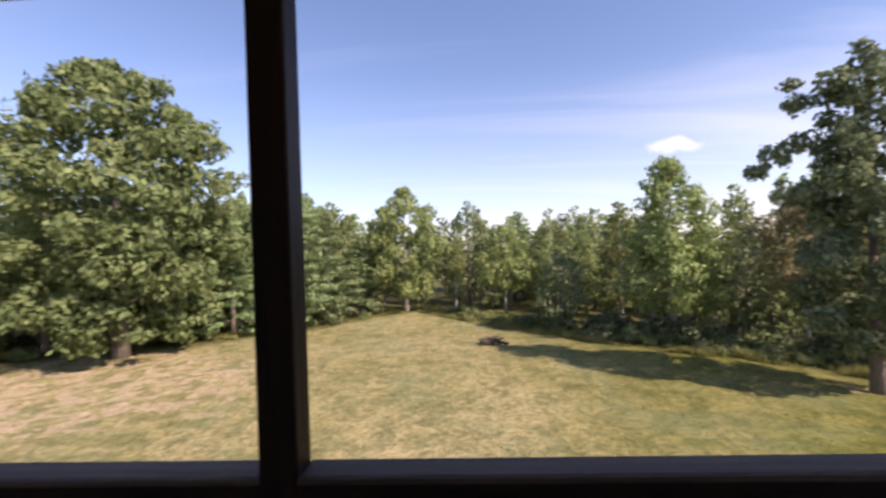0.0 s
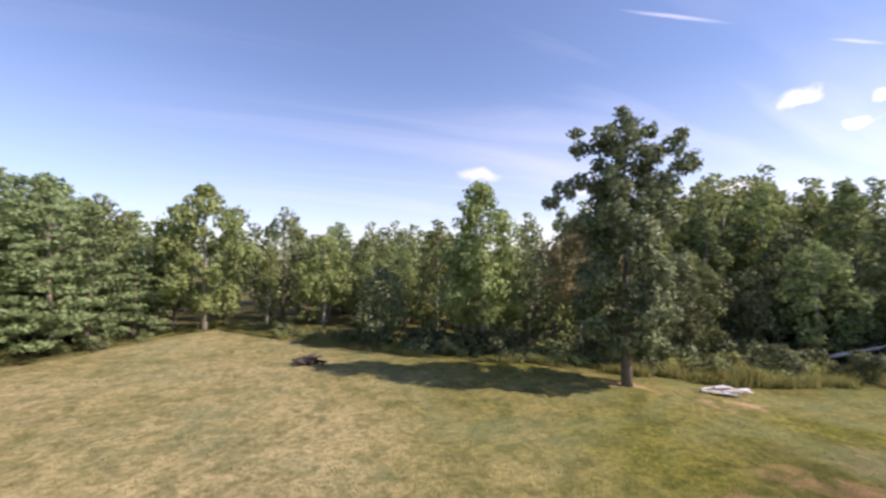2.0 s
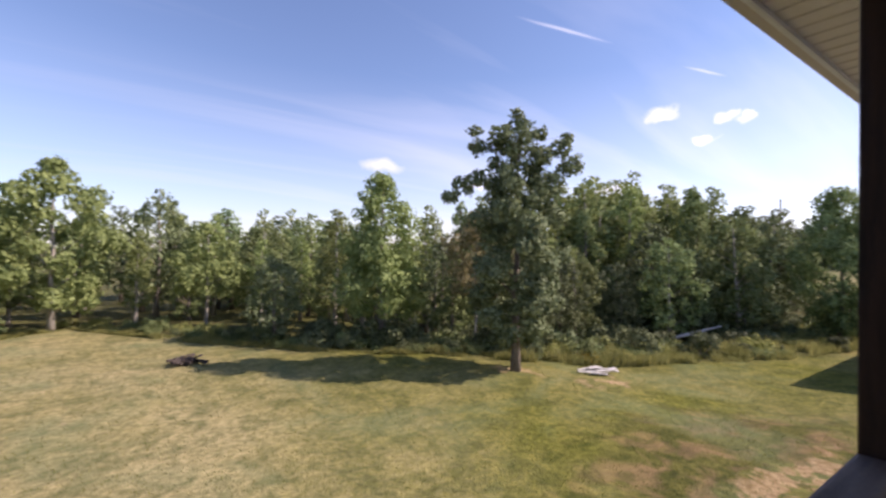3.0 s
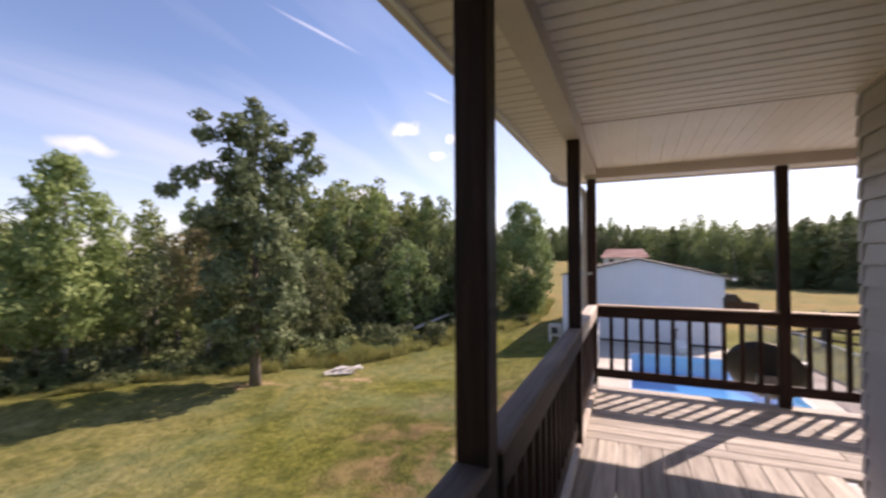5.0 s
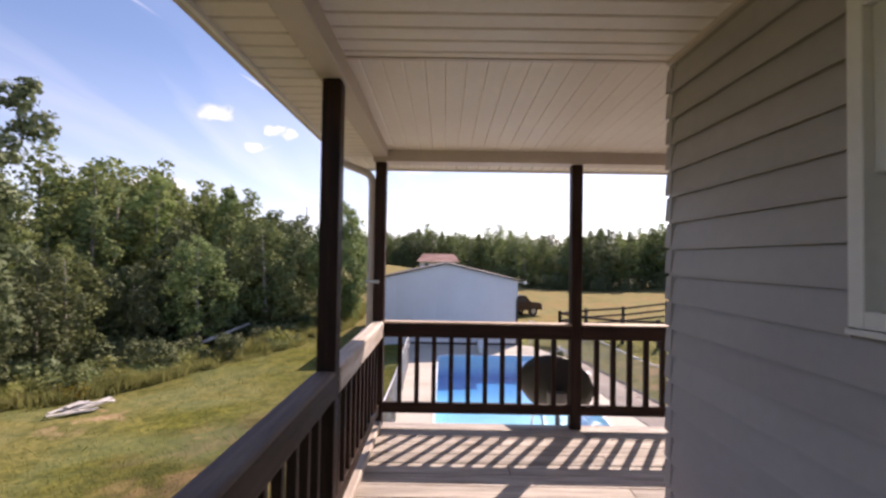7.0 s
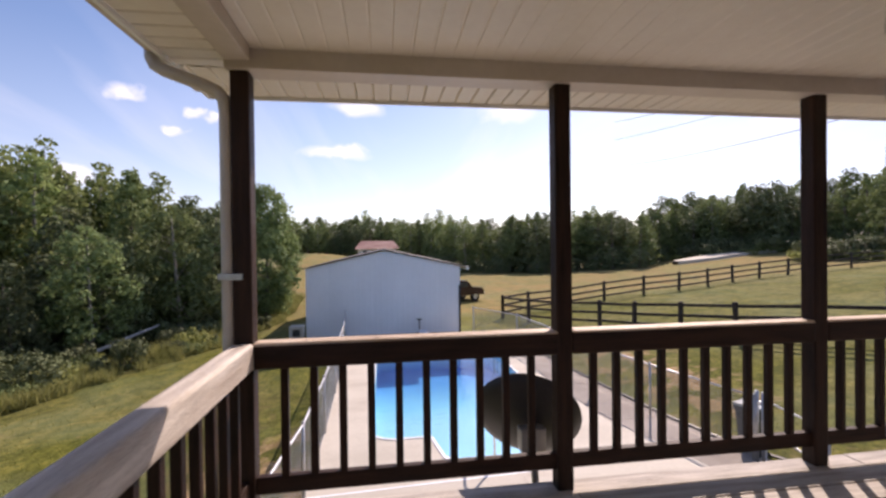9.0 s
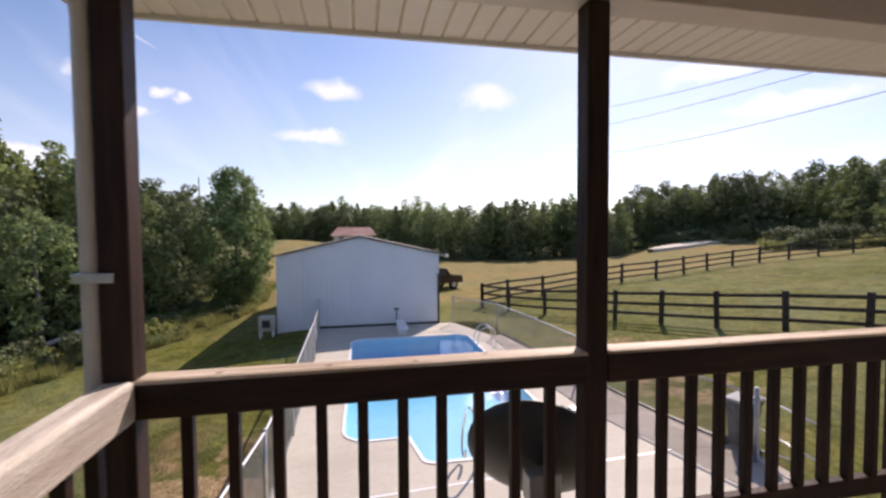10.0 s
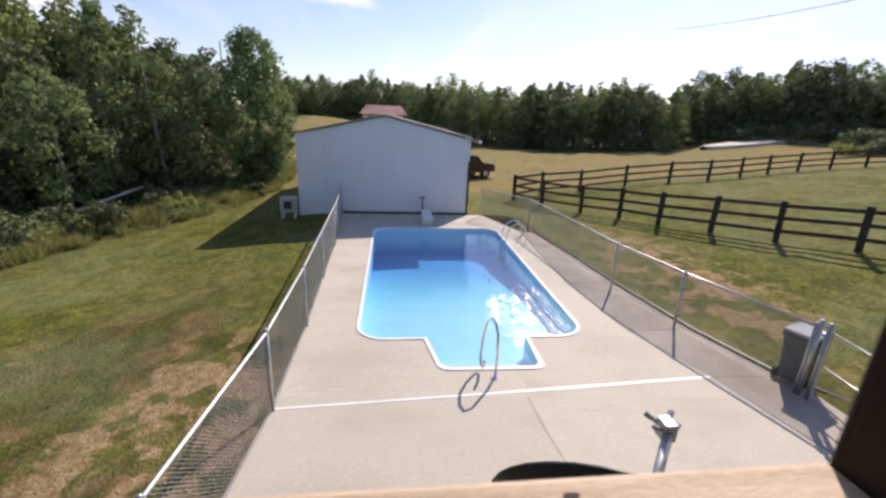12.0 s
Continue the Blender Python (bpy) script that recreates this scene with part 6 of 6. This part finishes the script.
def lawn_sample(g, n):
    P = np.stack([g.uniform(-14, 30, n), g.uniform(-14, 22, n)], 1)
    e = np.interp(P[:, 0], [p[0] for p in EDGE], [p[1] for p in EDGE])
    ok = (P[:, 1] < e) & ~((P[:, 0] > 5.4) & (P[:, 0] < 33.2) & (P[:, 1] < 1.8) & (P[:, 1] > -6.6)) & ~((P[:, 0] < 5.4) & (P[:, 1] < 1)) & ~((P[:, 0] < 12.6) & (P[:, 1] < 0) & (P[:, 1] > -8.2))
    P = P[ok]
    z = land_many(P)
    return np.stack([P[:, 0], P[:, 1], z], 1)


def wild_sample(g, n):
    """Weeds in drifts: thick in places, nearly bare between."""
    x = g.uniform(-8, 38, n)
    e = np.interp(x, [p[0] for p in EDGE], [p[1] for p in EDGE])
    d = g.random(n) ** 1.2 * (1.2 + 5.2 * np.clip((x - 9) / 6, 0, 1))
    drift = np.array([noise.noise((a * 0.8, b * 1.1, 7.0)) for a, b in zip(x, d)])
    d += 0.35 * np.array([noise.noise((a * 1.3, 0.0, 2.0)) for a in x])
    ok = drift + 0.35 * g.random(n) > 0.08
    x, y = x[ok], (e + d)[ok]
    z = np.array([land(a, b) for a, b in zip(x, y)])
    return np.stack([x, y, z], 1)


def weed_height(P):
    """Knee high in the wild strip, ankle high where the mown lawn runs up to the trees."""
    drift = np.array([noise.noise((a * 0.7, b * 0.7, 11.0)) for a, b, _ in P])
    return (0.35 + 0.65 * np.clip((P[:, 0] - 9) / 5, 0, 1)) * np.clip(0.75 + 1.1 * drift, 0.25, 1.5)


def build_knots():
    rail = next(o for o in bpy.data.objects if o.name.startswith("porch_railing") and o.parent is None)
    rnd = random.Random(17)
    for x, y in ((5.19, -0.35), (5.23, -0.62), (5.2, -0.05), (5.18, -1.6), (5.235, -2.2), (5.2, 0.3)):
        bm = bmesh.new()
        n, r = 10, rnd.uniform(0.004, 0.007)
        bm.faces.new([bm.verts.new((x + r * 0.7 * math.cos(6.283 * i / n), y + r * 1.8 * math.sin(6.283 * i / n), RAIL + 0.0015)) for i in range(n)])
        part("knot", bm, M["stained"], rail, "dark knot in the wood")


build_knots()
blades("lawn_grass", "short mown lawn grass, green and straw-coloured", 90000, lawn_sample, 0.035, 0.01, "grass", 3)
blades("tall_weeds", "tall yellowing weeds between lawn and wood", 95000, wild_sample, 0.5, 0.018, "weed", 4, True)


def build_debris():
    rnd = random.Random(3)
    d = thing("scrap_wood_pile", (13.5, 10.0, land(13.5, 10.0)), "low pile of bleached boards and branches on bare red earth", "wood pile", rz=-35)
    for k in range(14):
        L = rnd.uniform(0.5, 1.05)
        ob = child("board", shared_box("board", L, rnd.uniform(0.06, 0.16), 0.03, M["debris"], 0.004), d)
        ob.matrix_basis = pose(rnd.uniform(-0.35, 0.35), rnd.uniform(-0.3, 0.3), 0.04 + 0.014 * k, rnd.uniform(-6, 6), rnd.uniform(-5, 5), rnd.uniform(-35, 35))
    s = thing("brush_pile", (1.0, 17.9, land(1, 17.9)), "small dark pile of charred branches on the lawn", "wood pile")
    for k in range(16):
        a = rnd.uniform(0, 180)
        c = Vector((rnd.uniform(-0.4, 0.4), rnd.uniform(-0.3, 0.3), 0.06 + 0.012 * k))
        v = Vector((math.cos(radians(a)), math.sin(radians(a)), rnd.uniform(-0.15, 0.15))) * rnd.uniform(0.3, 0.55)
        part("branch", tube(bmesh.new(), [c - v, c + v], [0.05, 0.03], 6), M["fence_wood"], s)
    lg = thing("fallen_log", (24.4, 11.6, -2.75), "pale barkless fallen log lying in the weeds", "log")
    part("trunk", tube(bmesh.new(), [(-1.5, 0.6, -0.3), (-0.2, 0.05, -0.02), (1.5, -0.55, 0.28)], [0.09, 0.08, 0.05], 8), M["debris"], lg, smooth=True)


build_debris()


# ---- deck boards, last ----
def build_boards():
    rnd = random.Random(2)
    cache = {}

    def board(x0, x1, y0, y1, axis):
        L = (x1 - x0) if axis == "x" else (y1 - y0)
        key = (round(L, 2), axis)
        if key not in cache:
            cache[key] = shared_box("deck_board", *((L, 0.137, 0.03) if axis == "x" else (0.137, L, 0.03)), M["board_" + axis], 0.004)
        c = child("deck_board", cache[key], deck)
        c.matrix_basis = pose((x0 + x1) / 2, (y0 + y1) / 2, -0.015 + rnd.uniform(-0.0015, 0.0015), 0, 0, rnd.uniform(-0.05, 0.05))
    split = 3.86
    y = HY + 0.03
    k = 0
    while y < PY + 0.2:
        cuts = [-7.0, -3.4 + (k % 3) * 0.4, 0.2 + (k % 3) * 0.4 + (0.2 if k % 2 else 0), split]
        for a, b in zip(cuts, cuts[1:]):
            board(a + 0.002, b - 0.002, y, y + 0.137, "x")
        y += 0.142
        k += 1
    x = split
    k = 0
    while x < PX - 0.05:
        cuts = [-10.0, -6.6 + 0.6 * (k % 2), -2.9 + 0.9 * (k % 3), PY + 0.16]
        if k % 3 == 1:
            cuts = [-10.0, -5.6, -0.4, PY + 0.16]
        for a, b in zip(cuts, cuts[1:]):
            board(x, x + 0.137, a + 0.002, b - 0.002, "y")
        x += 0.142
        k += 1


build_boards()
